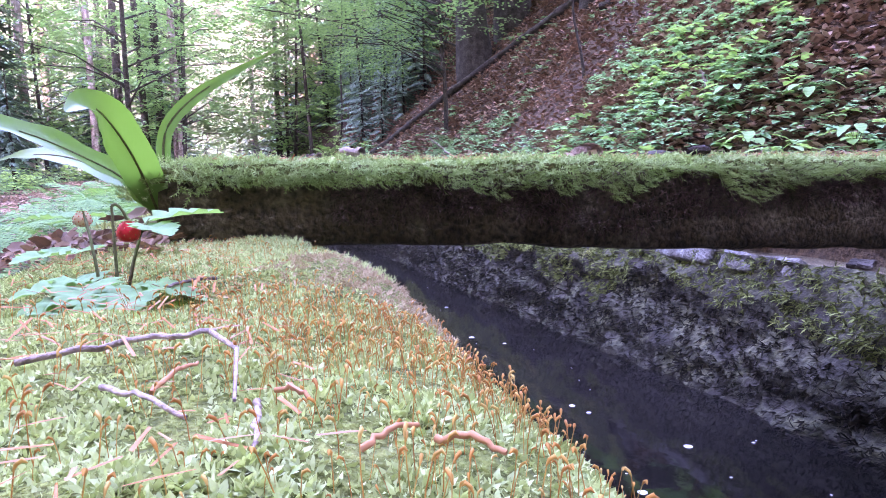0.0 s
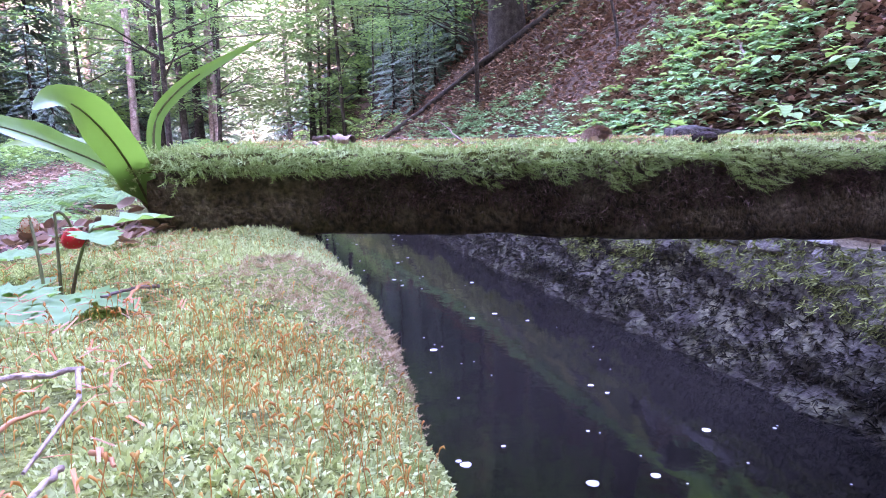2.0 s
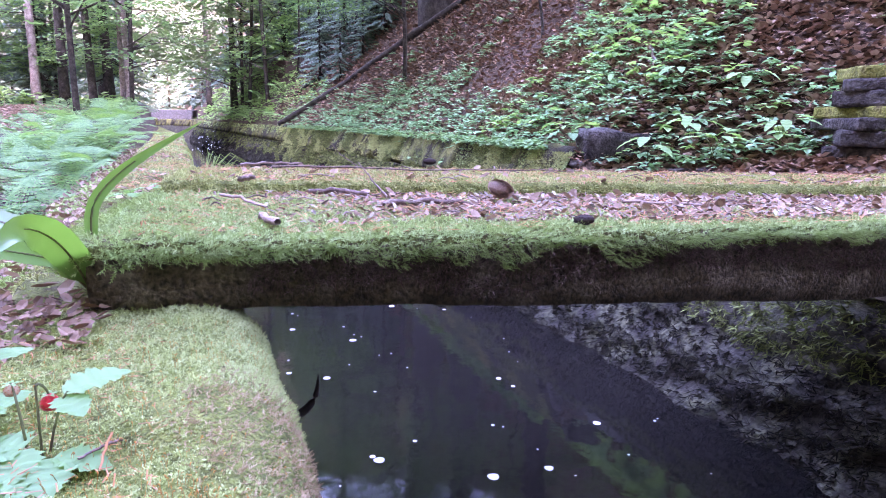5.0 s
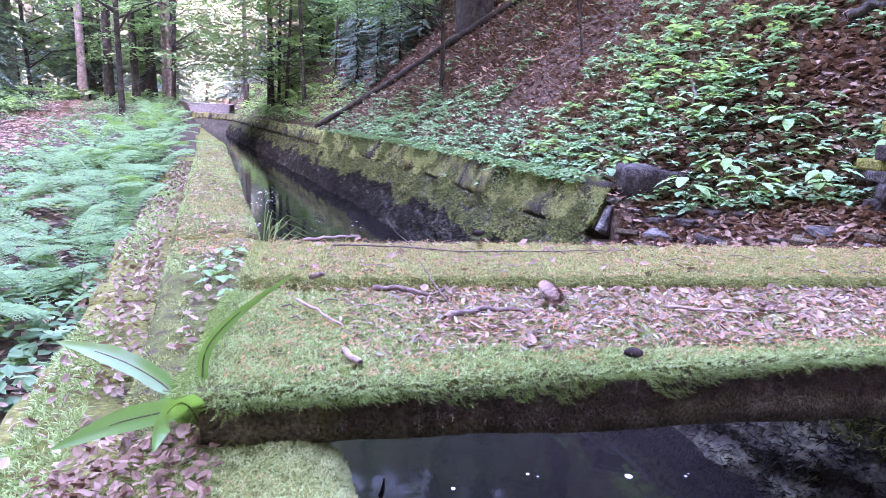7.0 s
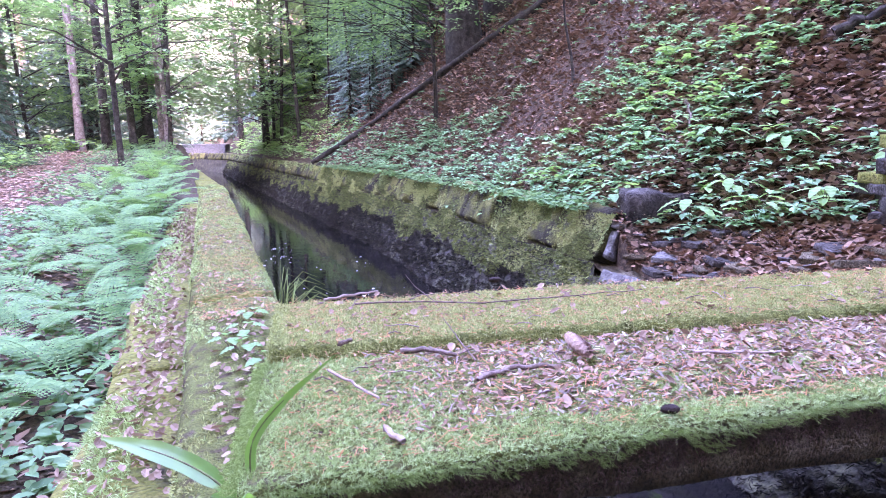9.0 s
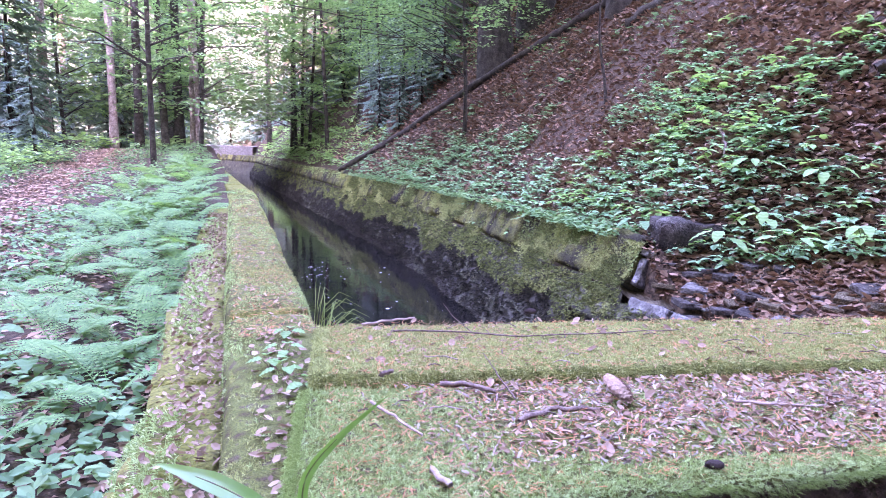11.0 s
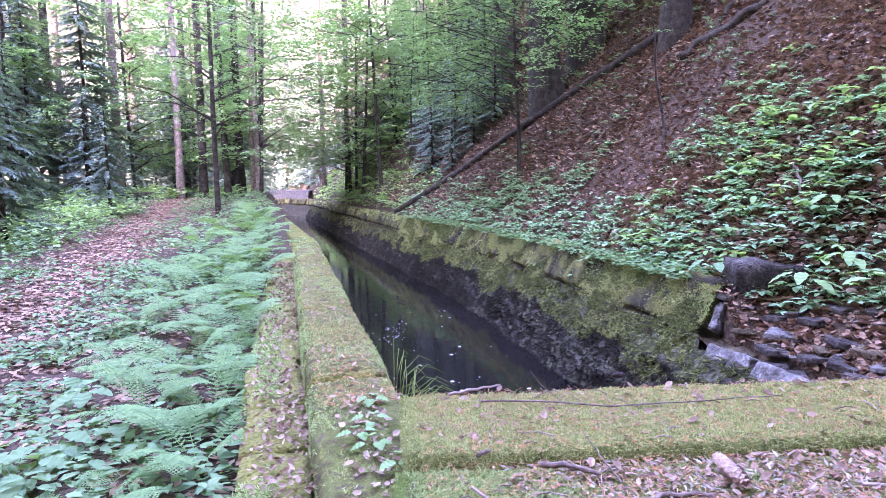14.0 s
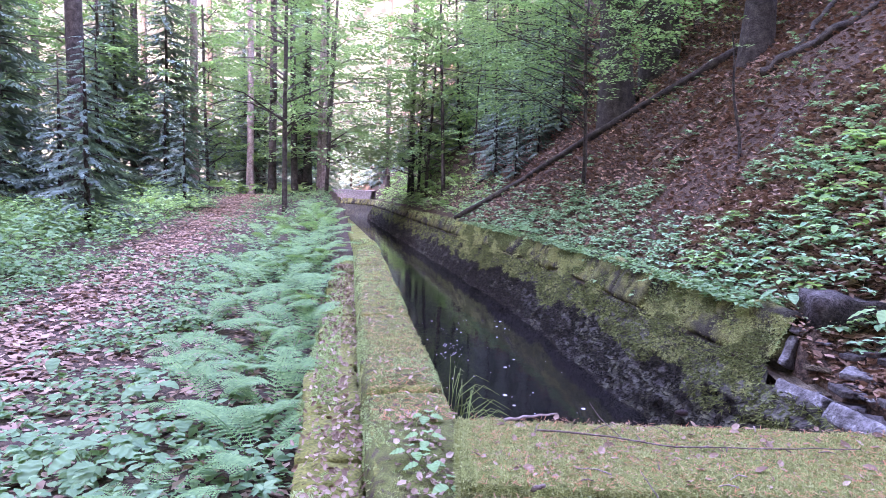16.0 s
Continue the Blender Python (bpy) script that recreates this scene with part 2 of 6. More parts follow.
def fbm(x, y, seed=0, octaves=4):
    total, amp = 0.0, 0.5
    for k in range(octaves):
        total = total + amp * lattice(np.asarray(x) * 2 ** k, np.asarray(y) * 2 ** k, seed + k)
        amp *= 0.5
    return total


def floor_z(x, y):
    """Forest floor on the path's side."""
    x, y = np.asarray(x, float), np.asarray(y, float)
    z = -0.60 + 1.25 * np.clip((y - 3) / 23, 0, 1) + 0.004 * np.maximum(0, y - 26)
    z = z + 0.10 * (fbm(x * 0.5, y * 0.5, 3) - 0.5) + 0.04 * (fbm(x * 3, y * 3, 5) - 0.5)
    left = np.maximum(0, -6.5 - x - 0.12 * np.maximum(0, y))
    return z + 0.10 * left * np.clip(left / 4, 0, 1) + 0.16 * np.exp(-((x + 1.6) / 0.7) ** 2)


def foot_x(y):
    """Foot of the hillside: along the right wall, set back where the wall is broken."""
    y = np.asarray(y, float)
    return xw(y) + 0.03 * np.maximum(0, y - 47) ** 2 + 0.02 + 0.85 * np.clip((2.4 - y) / 1.5, 0, 1)


def slope_z(x, y):
    x, y = np.asarray(x, float), np.asarray(y, float)
    d = x - foot_x(y) - 0.25
    sunk = 0.45 * np.clip((2.35 - y) / 0.35, 0, 1) * np.clip(1.1 - (x - xw(y) + 0.2) / 1.1, 0, 1)
    z = ztop(y) - sunk + 0.12 * np.clip(x - xw(y), 0, 0.4) + (0.95 + 0.5 * np.clip((y - 15) / 8, 0, 1)) * np.clip(d, 0, 14) + 0.3 * np.clip(d - 14, 0, 30)
    return z + (0.5 * (fbm(x * 0.35, y * 0.35, 11) - 0.5) + 0.12 * (fbm(x * 2, y * 2, 13) - 0.5)) * np.clip(d, 0, 1)


def ground_z(x, y):
    x, y = np.asarray(x, float), np.asarray(y, float)
    z = np.where(x < xl(y) - 0.22, floor_z(x, y), -2.2)
    return np.where(x > xw(y) + np.where(y > 2.35, 0.2, -0.06), slope_z(x, y), z)


def path_x(y):
    y = np.asarray(y, float)
    return -3.7 - 0.055 * np.maximum(0, y - 3)


# ---- mesh tools ----
def build(name, verts, faces, material, parent=None, smooth=False, label="", kind=""):
    """One mesh object from an array of corners and an array of faces, all with the same number of corners."""
    verts, faces = np.asarray(verts, np.float32), np.asarray(faces, np.int32)
    me = bpy.data.meshes.new(name)
    me.vertices.add(len(verts))
    me.vertices.foreach_set("co", verts.ravel())
    count, per = faces.shape
    me.loops.add(count * per)
    me.loops.foreach_set("vertex_index", faces.ravel())
    me.polygons.add(count)
    me.polygons.foreach_set("loop_start", np.arange(count, dtype=np.int32) * per)
    me.polygons.foreach_set("loop_total", np.full(count, per, np.int32))
    me.polygons.foreach_set("use_smooth", np.full(count, smooth, bool))
    me.materials.append(material)
    me.update(calc_edges=True)
    me.validate()
    ob = new(name, me)
    if parent:
        ob.parent = parent
    return tagged(ob, label, "", "", kind)


def thing(name, place, label, category, group="", kind=""):
    ob = new(name)
    ob.location = place
    ob.empty_display_size = 0.1
    return tagged(ob, label, category, group, kind)


def grid_faces(nu, nv, wrap=False):
    i, j = np.meshgrid(np.arange(nu - 1), np.arange(nv if wrap else nv - 1), indexing="ij")
    j2 = (j + 1) % nv
    return np.stack([i * nv + j, i * nv + j2, (i + 1) * nv + j2, (i + 1) * nv + j], -1).reshape(-1, 4)


def merge(pieces):
    vs, fs, base = [], [], 0
    for v, f in pieces:
        vs.append(np.asarray(v, float))
        fs.append(np.asarray(f) + base)
        base += len(v)
    return np.concatenate(vs), np.concatenate(fs)


def tube(points, radii, sides=6):
    """A tapered tube along points."""
    p = np.asarray(points, float)
    r = np.broadcast_to(np.asarray(radii, float), (len(p),))
    d = np.gradient(p, axis=0)
    d /= np.linalg.norm(d, axis=1, keepdims=True) + 1e-9
    ref = np.where(np.abs(d[:, 2:3]) > 0.9, np.array([[1.0, 0, 0]]), np.array([[0, 0, 1.0]]))
    a = np.cross(d, ref)
    a /= np.linalg.norm(a, axis=1, keepdims=True) + 1e-9
    b = np.cross(d, a)
    th = np.linspace(0, 2 * np.pi, sides, endpoint=False)
    ring = a[:, None] * np.cos(th)[None, :, None] + b[:, None] * np.sin(th)[None, :, None]
    v = (p[:, None] + ring * r[:, None, None]).reshape(-1, 3)
    return v, grid_faces(len(p), sides, True)


def turned(yaw, tilt, roll):
    """Rotation matrices: roll about y, tilt about x, then yaw about z."""
    cy, sy, ct, st, cr, sr = np.cos(yaw), np.sin(yaw), np.cos(tilt), np.sin(tilt), np.cos(roll), np.sin(roll)
    o, e = np.zeros_like(yaw), np.ones_like(yaw)
    rz = np.stack([cy, -sy, o, sy, cy, o, o, o, e], -1).reshape(-1, 3, 3)
    rx = np.stack([e, o, o, o, ct, -st, o, st, ct], -1).reshape(-1, 3, 3)
    ry = np.stack([cr, o, sr, o, e, o, -sr, o, cr], -1).reshape(-1, 3, 3)
    return rz @ rx @ ry


def strew(shape, places, size, yaw, tilt=0.0, roll=0.0):
    """Copies of a small shape at many places, as one mesh."""
    v, f = np.asarray(shape[0], float), np.asarray(shape[1])
    places = np.asarray(places, float)
    n = len(places)
    full = [np.broadcast_to(np.asarray(q, float), (n,)) for q in (yaw, tilt, roll)]
    size = np.broadcast_to(np.asarray(size, float), (n,))
    out = np.einsum("nij,kj->nki", turned(*full), v) * size[:, None, None] + places[:, None]
    faces = f[None] + (np.arange(n) * len(v))[:, None, None]
    return out.reshape(-1, 3), faces.reshape(-1, f.shape[1])


RNG = np.random.default_rng(7)


def rnd(n, a=0.0, b=1.0):
    return RNG.uniform(a, b, n)


# small shapes, one unit long along +y (leaves) or +z (tufts)
LEAF = (np.array([(0, 0, 0), (-0.3, 0.35, 0.07), (-0.22, 0.72, 0.05), (0, 1, -0.06), (0.22, 0.72, 0.05), (0.3, 0.35, 0.07), (0, 0.5, 0)]),
        np.array([(0, 6, 1), (1, 6, 2), (2, 6, 3), (3, 6, 4), (4, 6, 5), (5, 6, 0)]))
CURLED = (np.array([(0, 0, 0.05), (-0.28, 0.3, 0.16), (-0.2, 0.75, 0.22), (0.05, 1, 0.1), (0.25, 0.7, 0.12), (0.3, 0.3, 0.02), (0, 0.5, 0)]), LEAF[1])
CARD = (np.array([(-0.5, 0, 0), (0.5, 0, 0), (0.35, 0.9, 0.1), (-0.35, 0.9, -0.1)]), np.array([(0, 1, 2, 3)]))


def tuft_shape(blades=4, width=0.2, lean=0.6, seed=1):
    g = np.random.default_rng(seed)
    v, f = [], []
    for i in range(blades):
        a = 2 * np.pi * i / blades + g.uniform(-0.4, 0.4)
        d, s = np.array([np.cos(a), np.sin(a), 0]), np.array([-np.sin(a), np.cos(a), 0])
        q, h = g.uniform(0.5, 1.2) * lean, g.uniform(0.75, 1.1)
        b = len(v)
        v += [s * -width * 0.5, s * width * 0.5, d * q * 0.45 + s * width * 0.6 + [0, 0, h * 0.6],
              d * q * 0.45 - s * width * 0.6 + [0, 0, h * 0.6], d * q + [0, 0, h]]
        f += [(b, b + 1, b + 2), (b, b + 2, b + 3), (b + 3, b + 2, b + 4)]
    return np.array(v), np.array(f)


def star_shape(leaves=5, seed=2):
    g = np.random.default_rng(seed)
    v, f = [], []
    for i in range(leaves):
        a = 2 * np.pi * i / leaves + g.uniform(-0.2, 0.2)
        d, s = np.array([np.cos(a), np.sin(a), 0]), np.array([-np.sin(a), np.cos(a), 0])
        up = g.uniform(0.35, 0.8)
        b = len(v)
        v += [np.zeros(3), d * 0.3 + s * 0.17 + [0, 0, up * 0.6], d * 0.3 - s * 0.17 + [0, 0, up * 0.6], d * 0.62 + [0, 0, up]]
        f += [(b, b + 1, b + 2), (b + 1, b + 3, b + 2)]
    return np.array(v), np.array(f)


def feather_shape(seed=3):
    """A curving moss shoot with short leaflets on both sides."""
    g = np.random.default_rng(seed)
    v, f = [], []
    for i in range(7):
        t = 0.12 + 0.8 * i / 7
        c = np.array([0.75 * t ** 1.6, 0, t * (1 - 0.3 * t)])
        s = (-1) ** i * (0.30 - 0.18 * t)
        b = len(v)
        v += [c - [0.05, 0, 0.07], c + [0.05, 0, 0.07], c + np.array([0.10, s, 0.12 + 0.06 * g.random()])]
        f += [(b, b + 1, b + 2)]
    b = len(v)
    v += [np.zeros(3), np.array([0.28, 0.05, 0.42]), np.array([0.28, -0.05, 0.42]), np.array([0.85, 0, 0.74])]
    f += [(b, b + 1, b + 2), (b + 2, b + 1, b + 3)]
    return np.array(v), np.array(f)


FEATHER = feather_shape()
TUFT, SHAG, STAR = tuft_shape(4, 0.16, 0.9), tuft_shape(5, 0.12, 1.5, 5), star_shape()


def block(half, step, rounding, amp, seed, freq=6.0):
    """A rough stone: a box with rounded edges and an uneven skin, about its centre."""
    h = np.asarray(half, float)
    pieces = []
    for ax in range(3):
        a, b = (ax + 1) % 3, (ax + 2) % 3
        na, nb = max(2, int(round(2 * h[a] / step)) + 1), max(2, int(round(2 * h[b] / step)) + 1)
        ga, gb = np.meshgrid(np.linspace(-h[a], h[a], na), np.linspace(-h[b], h[b], nb), indexing="ij")
        for s in (-1, 1):
            p = np.zeros((na * nb, 3))
            p[:, ax], p[:, a], p[:, b] = s * h[ax], ga.ravel(), gb.ravel()
            f = grid_faces(na, nb)
            pieces.append((p, f if s < 0 else f[:, ::-1]))
    v, f = merge(pieces)
    key, inverse = np.unique(np.round(v, 5), axis=0, return_inverse=True)
    v, f = key, inverse.reshape(-1)[f]
    inner = np.clip(v, -h + rounding, h - rounding)
    d = v - inner
    n = d / (np.linalg.norm(d, axis=1, keepdims=True) + 1e-9)
    v = inner + n * rounding
    q = v * freq + seed * 3.7
    w = fbm(q[:, 0] + 0.7 * q[:, 2], q[:, 1] - 0.6 * q[:, 2], seed) + fbm(q[:, 1] + 4.1, q[:, 2] + 0.3 * q[:, 0], seed + 9) - 0.95
    return v + n * (amp * w)[:, None], f[:, ::-1]


def placed(shape, at, yaw=0.0, tilt=0.0, roll=0.0):
    v, f = shape
    m = turned(np.array([yaw]), np.array([tilt]), np.array([roll]))[0]
    return v @ m.T + np.asarray(at, float), f


# ---- ground: forest floor, canal cut and hillside in one sheet ----
def spaced(dense, step, ends, grow):
    a = list(np.arange(dense[0], dense[1] + step / 2, step))
    s = step
    while a[-1] < ends[1]:
        s *= grow
        a.append(a[-1] + s)
    s = step
    while a[0] > ends[0]:
        s *= grow
        a.insert(0, a[0] - s)
    return np.array(a)


gx, gy = spaced((-8, 10), 0.11, (-400, 400), 1.12), spaced((-4, 27), 0.14, (-300, 500), 1.09)
GX, GY = np.meshgrid(gx, gy, indexing="ij")
ground = build("ground", np.stack([GX, GY, ground_z(GX, GY)], -1).reshape(-1, 3), grid_faces(len(gx), len(gy))[:, ::-1], M_GROUND, None, True)
tagged(ground, "brown leaf-littered forest floor rising into a steep hillside", "ground", "", "structure")

# water
wy = np.concatenate([np.arange(-40, 16, 2.0), np.arange(16, 66, 1.0)])
wv = np.concatenate([np.stack([xl(wy) - 0.3, wy, np.full_like(wy, WATER)], -1), np.stack([xb(wy) + 0.5, wy, np.full_like(wy, WATER)], -1)])
k = len(wy)
water = build("water", wv, np.array([(i, i + k, i + k + 1, i + 1) for i in range(k - 1)]), M_WATER)
tagged(water, "dark slow canal water between stone walls", "water", "", "structure")

# left wall: body and coping stones
left_wall = thing("wall_left", (0, 0, 0), "dark rough masonry canal wall with mossy coping stones", "wall", "", "structure")
by = np.concatenate([np.arange(-30, 16, 0.5), np.arange(16, 62, 0.5)])
prof = [(-0.40, -2.2), (-0.40, -0.13), (-0.03, -0.13), (0.0, -2.2)]
bv = np.stack([np.stack([xl(by) + a, by, np.full_like(by, b)], -1) for a, b in prof], 1).reshape(-1, 3)
build("wall_body", bv, grid_faces(len(by), 4)[:, ::-1], M_WALL, left_wall)
JOINTS = [-7.0, -4.9, -3.1, -1.40, 0.85, 2.95, 4.85, 6.4, 8.8, 11.0, 13.0, 15.0, 17.0, 19.0, 21.0, 23.0, 25.0]


def coping_top(y):
    return np.where(np.asarray(y) < -1.40, -0.12, np.where(np.asarray(y) < 0.85, -0.03, -0.012))


for i, (a, b) in enumerate(zip(JOINTS[:-1], JOINTS[1:])):
    c = 0.5 * (a + b)
    top = float(coping_top(c))
    v, f = block((0.222 if c > -1.4 else 0.2, (b - a) / 2 - 0.012, 0.085), 0.05, 0.035, 0.022, 20 + i)
    x0 = float(xl(c)) - (0.225 if c > -1.4 else 0.25)
    swing = math.atan2(float(xl(b) - xl(a)), b - a)
    build("coping_stone", *placed((v, f), (x0, c, top - 0.085), -swing), M_MOSSY, left_wall, True)

# low ledge of rough stones along the coping's outer foot
edge, i = -1.9, 0
while edge < 9:
    size = float(RNG.uniform(0.5, 1.0))
    wide = float(RNG.uniform(0.15, 0.2))
    build("ledge_stone", *placed(block((wide, size / 2 + 0.01, 0.2), 0.06, 0.03, 0.05, 180 + i, 5), (-0.47 - wide, edge + size / 2, -0.43 + float(RNG.uniform(-0.03, 0.02))), float(RNG.uniform(-0.06, 0.06))), M_MOSSY, left_wall, True)
    edge += size
    i += 1

# right wall: battered rough face
right_wall = thing("wall_right", (0, 0, 0), "battered rubble canal wall, wet and dark below, mossy above", "wall", "", "structure")


def face_x(y, z):
    """The battered face of the right wall."""
    return xb(y) + BATTER * (z - WATER)


def ragged(y, z):
    """How far the rough lower face stands proud."""
    course = 0.5 + 0.5 * np.sin(z * 17 + 2.2 * fbm(y * 1.2, z * 2, 61))
    return 0.24 * (fbm(y * 1.6, z * 3.0, 41) - 0.5) + 0.16 * (fbm(y * 6, z * 13, 47) - 0.5) + 0.04 * course


def wall_face(ys, step, top_of):
    vs = np.arange(0, 1.0001, step)
    Y, T = np.meshgrid(ys, vs, indexing="ij")
    z = -2.0 + T * (top_of(Y) + 2.0)
    n = ragged(Y, z) + 0.075 * (fbm(Y * 24, z * 34, 53, 2) - 0.4)
    return np.stack([face_x(Y, z) - n, Y, z + 0.03 * (fbm(Y * 9, z * 9, 43) - 0.5)], -1).reshape(-1, 3), grid_faces(len(ys), len(vs))


def low_top(y):
    """Top of the lower wall: under the top stones, and uneven where they are gone."""
    y = np.asarray(y, float)
    return np.where(y > 2.3, ztop(y) - 0.44, -0.50 + 0.05 * (fbm(y * 2, y * 0 + 3, 71) - 0.5))


face_v, face_f = merge([wall_face(np.arange(-5, 9.0, 0.03), 0.025, low_top), wall_face(np.arange(9.0, 30, 0.1), 0.05, low_top), wall_face(np.arange(30, 62, 0.4), 0.1, low_top)])
build("wall_face", face_v, face_f, M_WALL, right_wall, True)
by2 = np.concatenate([np.arange(-30, 16, 0.5), np.arange(16, 62, 0.5)])
bk = np.stack([np.stack([face_x(by2, low_top(by2)) + a, by2, low_top(by2) + b], -1) for a, b in ((0.04, -0.03), (0.62, 0.02), (0.7, -1.5))], 1).reshape(-1, 3)
build("wall_core", bk, grid_faces(len(by2), 3)[:, ::-1], M_STONE, right_wall)
LEAN = math.atan(BATTER)
edge, i = 2.36, 0
while edge < 60:
    size = 1.5 if i == 0 else float(RNG.uniform(0.8, 1.7)) * (1 if edge < 20 else 1.6)
    c = edge + size / 2
    z = -0.20 + float(RNG.uniform(-0.03, 0.03)) * (i > 0)
    shape = block((0.22, size / 2 - 0.008, 0.275), 0.045 if edge < 9 else 0.12, 0.05, 0.085, 80 + i, 3)
    swing = math.atan2(float(xw(edge + size) - xw(edge)), size)
    build("top_stone", *placed(shape, (float(face_x(c, z)) + 0.215 + float(RNG.uniform(-0.03, 0.03)) * (i > 0), c, z), -swing, 0.0, LEAN), M_TOPSTONE, right_wall, True)
    edge += size
    i += 1
# split pale rock at the broken corner, and the bared stones below it
for i, (y, z, hx, hy, hz, yaw) in enumerate([(2.345, -0.24, 0.07, 0.04, 0.14, 0.3), (2.32, -0.07, 0.12, 0.06, 0.04, 0.1), (1.95, -0.53, 0.10, 0.26, 0.07, 0.06),
                                            (1.3, -0.55, 0.12, 0.3, 0.08, -0.04), (0.6, -0.58, 0.11, 0.3, 0.07, 0.03)]):
    build("split_stone", *placed(block((hx, hy, hz), 0.03, 0.012, 0.035, 140 + i, 9), (float(face_x(y, z)) + 0.125, y, z), yaw, 0.0, LEAN), M_PALEROCK, right_wall, True, "bare pale grey split stone")
# parapet on the wall where the canal turns away, pale to imitate sunlight
py_ = np.arange(50.0, 60.1, 0.5)
pv = np.stack([np.stack([xw(py_) + a, py_, 0 * py_ + b + 0.08 * (fbm(py_ * 0.9, py_ * 0, 77) - 0.5)], -1) for a, b in ((0.05, -0.1), (0.15, 0.85), (0.5, 0.88), (0.5, -0.1))], 1).reshape(-1, 3)
build("parapet", pv, grid_faces(len(py_), 4)[:, ::-1], M_PALEROCK, right_wall, False, "stone parapet with sunlight painted as pale colour")

# ---- slabs over the canal ----
SK = radians(-9.3)
SU, SV = np.array([math.cos(SK), math.sin(SK), 0.0]), np.array([-math.sin(SK), math.cos(SK), 0.0])
SO = np.array([-0.26, -1.47, 0.0])


def on_slab(u, v, z):
    """World place from metres along and across the slabs; the near one sinks a little towards its far end."""
    u, v, z = (np.asarray(q, float) for q in (u, v, z))
    near = v < 0.88
    drop = np.where(near, 0.012 + 0.046 * np.clip((0.06 - z) / 0.11, 0, 1), 0.008) * u
    v = v + np.where(near, (1 - v / 0.86) * (0.065 + 0.08 * u), 0)
    return SO + u[..., None] * SU + v[..., None] * SV + (z - drop)[..., None] * np.array([0, 0, 1.0])


def slab(name, u0, u1, v0, v1, z0, z1, seed, label):
    v, f = block(((u1 - u0) / 2, (v1 - v0) / 2, (z1 - z0) / 2), 0.035, 0.022, 0.014, seed, 8)
    c = np.array([(u0 + u1) / 2, (v0 + v1) / 2, (z0 + z1) / 2])
    w = v + c
    ob = build(name, on_slab(w[:, 0], w[:, 1], w[:, 2]), f, M_STONE, None, True)
    return tagged(ob, label, "stone slab")


near_slab = slab("stone_slab", -0.045, 4.0, 0.0, 0.86, -0.05, 0.072, 5, "dark brown stone slab with shaggy moss and leaf litter")
far_slab = slab("stone_slab", -0.04, 4.1, 0.90, 1.54, -0.045, 0.105, 6, "narrow stone slab covered in golden moss and needles")


# ---- trees ----
def trunk_shape(base, height, r0, r1, lean=(0, 0), sides=12, seed=1, flare=1.5):
    g = np.random.default_rng(seed)
    t = np.linspace(0, 1, 14)
    p = np.stack([base[0] + lean[0] * t + 0.05 * np.sin(t * 5 + seed) * r0 * 4, base[1] + lean[1] * t, base[2] - 1.0 + t * (height + 1.0)], -1)
    r = r0 + (r1 - r0) * t + r0 * (flare - 1) * np.exp(-np.maximum(0, t * (height + 1.0) - 1.0) / (r0 * 2.2))
    v, f = tube(p, r, sides)
    th = np.tile(np.linspace(0, 2 * np.pi, sides, endpoint=False), len(t))
    ridge = 1 + 0.10 * np.sin(th * 5 + seed) * np.repeat(np.exp(-t * height / (r0 * 3)), sides) + g.uniform(-0.03, 0.03, len(v))
    c = np.repeat(p, sides, 0)
    return c + (v - c) * ridge[:, None], f


def beside(x, y):
    """The nearest place to x that stands clear of the canal."""
    a, b = float(xl(y)) - 0.8, float(xw(y)) + 0.7
    return x if x < a or x > b else (a if x - a < b - x else b)


def trunk_tree(x, y, r, height, material, label, lean=(0, 0), name="tree", seed=1, flare=1.5):
    x = beside(x, y)
    z = float(ground_z(x, y))
    tree = thing(name, (x, y, z), label, "tree", "forest trees")
    v, f = trunk_shape((0, 0, 0), height, r, r * 0.55, lean, 14, seed, flare)
    build("trunk", v, f, material, tree, True)
    g = np.random.default_rng(seed + 77)
    for k in range(6 if name == "tree" else 0):
        a, h, n = g.uniform(0, 6.28), g.uniform(1.5, 7), g.uniform(0.5, 1.3)
        d = np.array([math.cos(a), math.sin(a), -0.15])
        build("dead_branch", *tube([d * r * 0.5 + [0, 0, h], d * n * 0.6 + [0, 0, h + 0.05], d * n + [0, 0, h - 0.1]], [0.022, 0.014, 0.005], 5), material, tree, True)
    return tree


PALE, DARK = "straight pale-barked spruce trunk beside the path", "dark straight conifer trunk in the woods"
FAR_TRUNKS = [(-5.2, 27.3, 0.17, M_PALEBARK, PALE), (-4.2, 26.9, 0.18, M_BARK, DARK), (-3.1, 26.5, 0.15, M_BARK, DARK), (-2.6, 28, 0.2, M_BARK, DARK),
              (-2.0, 27.0, 0.13, M_PALEBARK, PALE), (-0.95, 26.5, 0.12, M_PALEBARK, PALE), (-8.0, 28.6, 0.2, M_PALEBARK, PALE), (-11.2, 30.1, 0.2, M_BARK, DARK),
              (-8.9, 33.0, 0.16, M_BARK, DARK), (-8.8, 18.0, 0.28, M_BARK, DARK), (-0.3, 30.0, 0.1, M_BARK, DARK), (-14.5, 24.0, 0.22, M_BARK, DARK),
              (-16, 31, 0.2, M_BARK, DARK), (-6.2, 36, 0.2, M_BARK, DARK), (-3.8, 38, 0.2, M_BARK, DARK), (-13, 38, 0.22, M_BARK, DARK), (1.2, 34, 0.16, M_BARK, DARK),
              (-10, 42, 0.25, M_BARK, DARK), (-1.5, 44, 0.2, M_BARK, DARK), (-18, 40, 0.22, M_BARK, DARK), (-7, 50, 0.22, M_BARK, DARK), (2, 46, 0.2, M_BARK, DARK)]
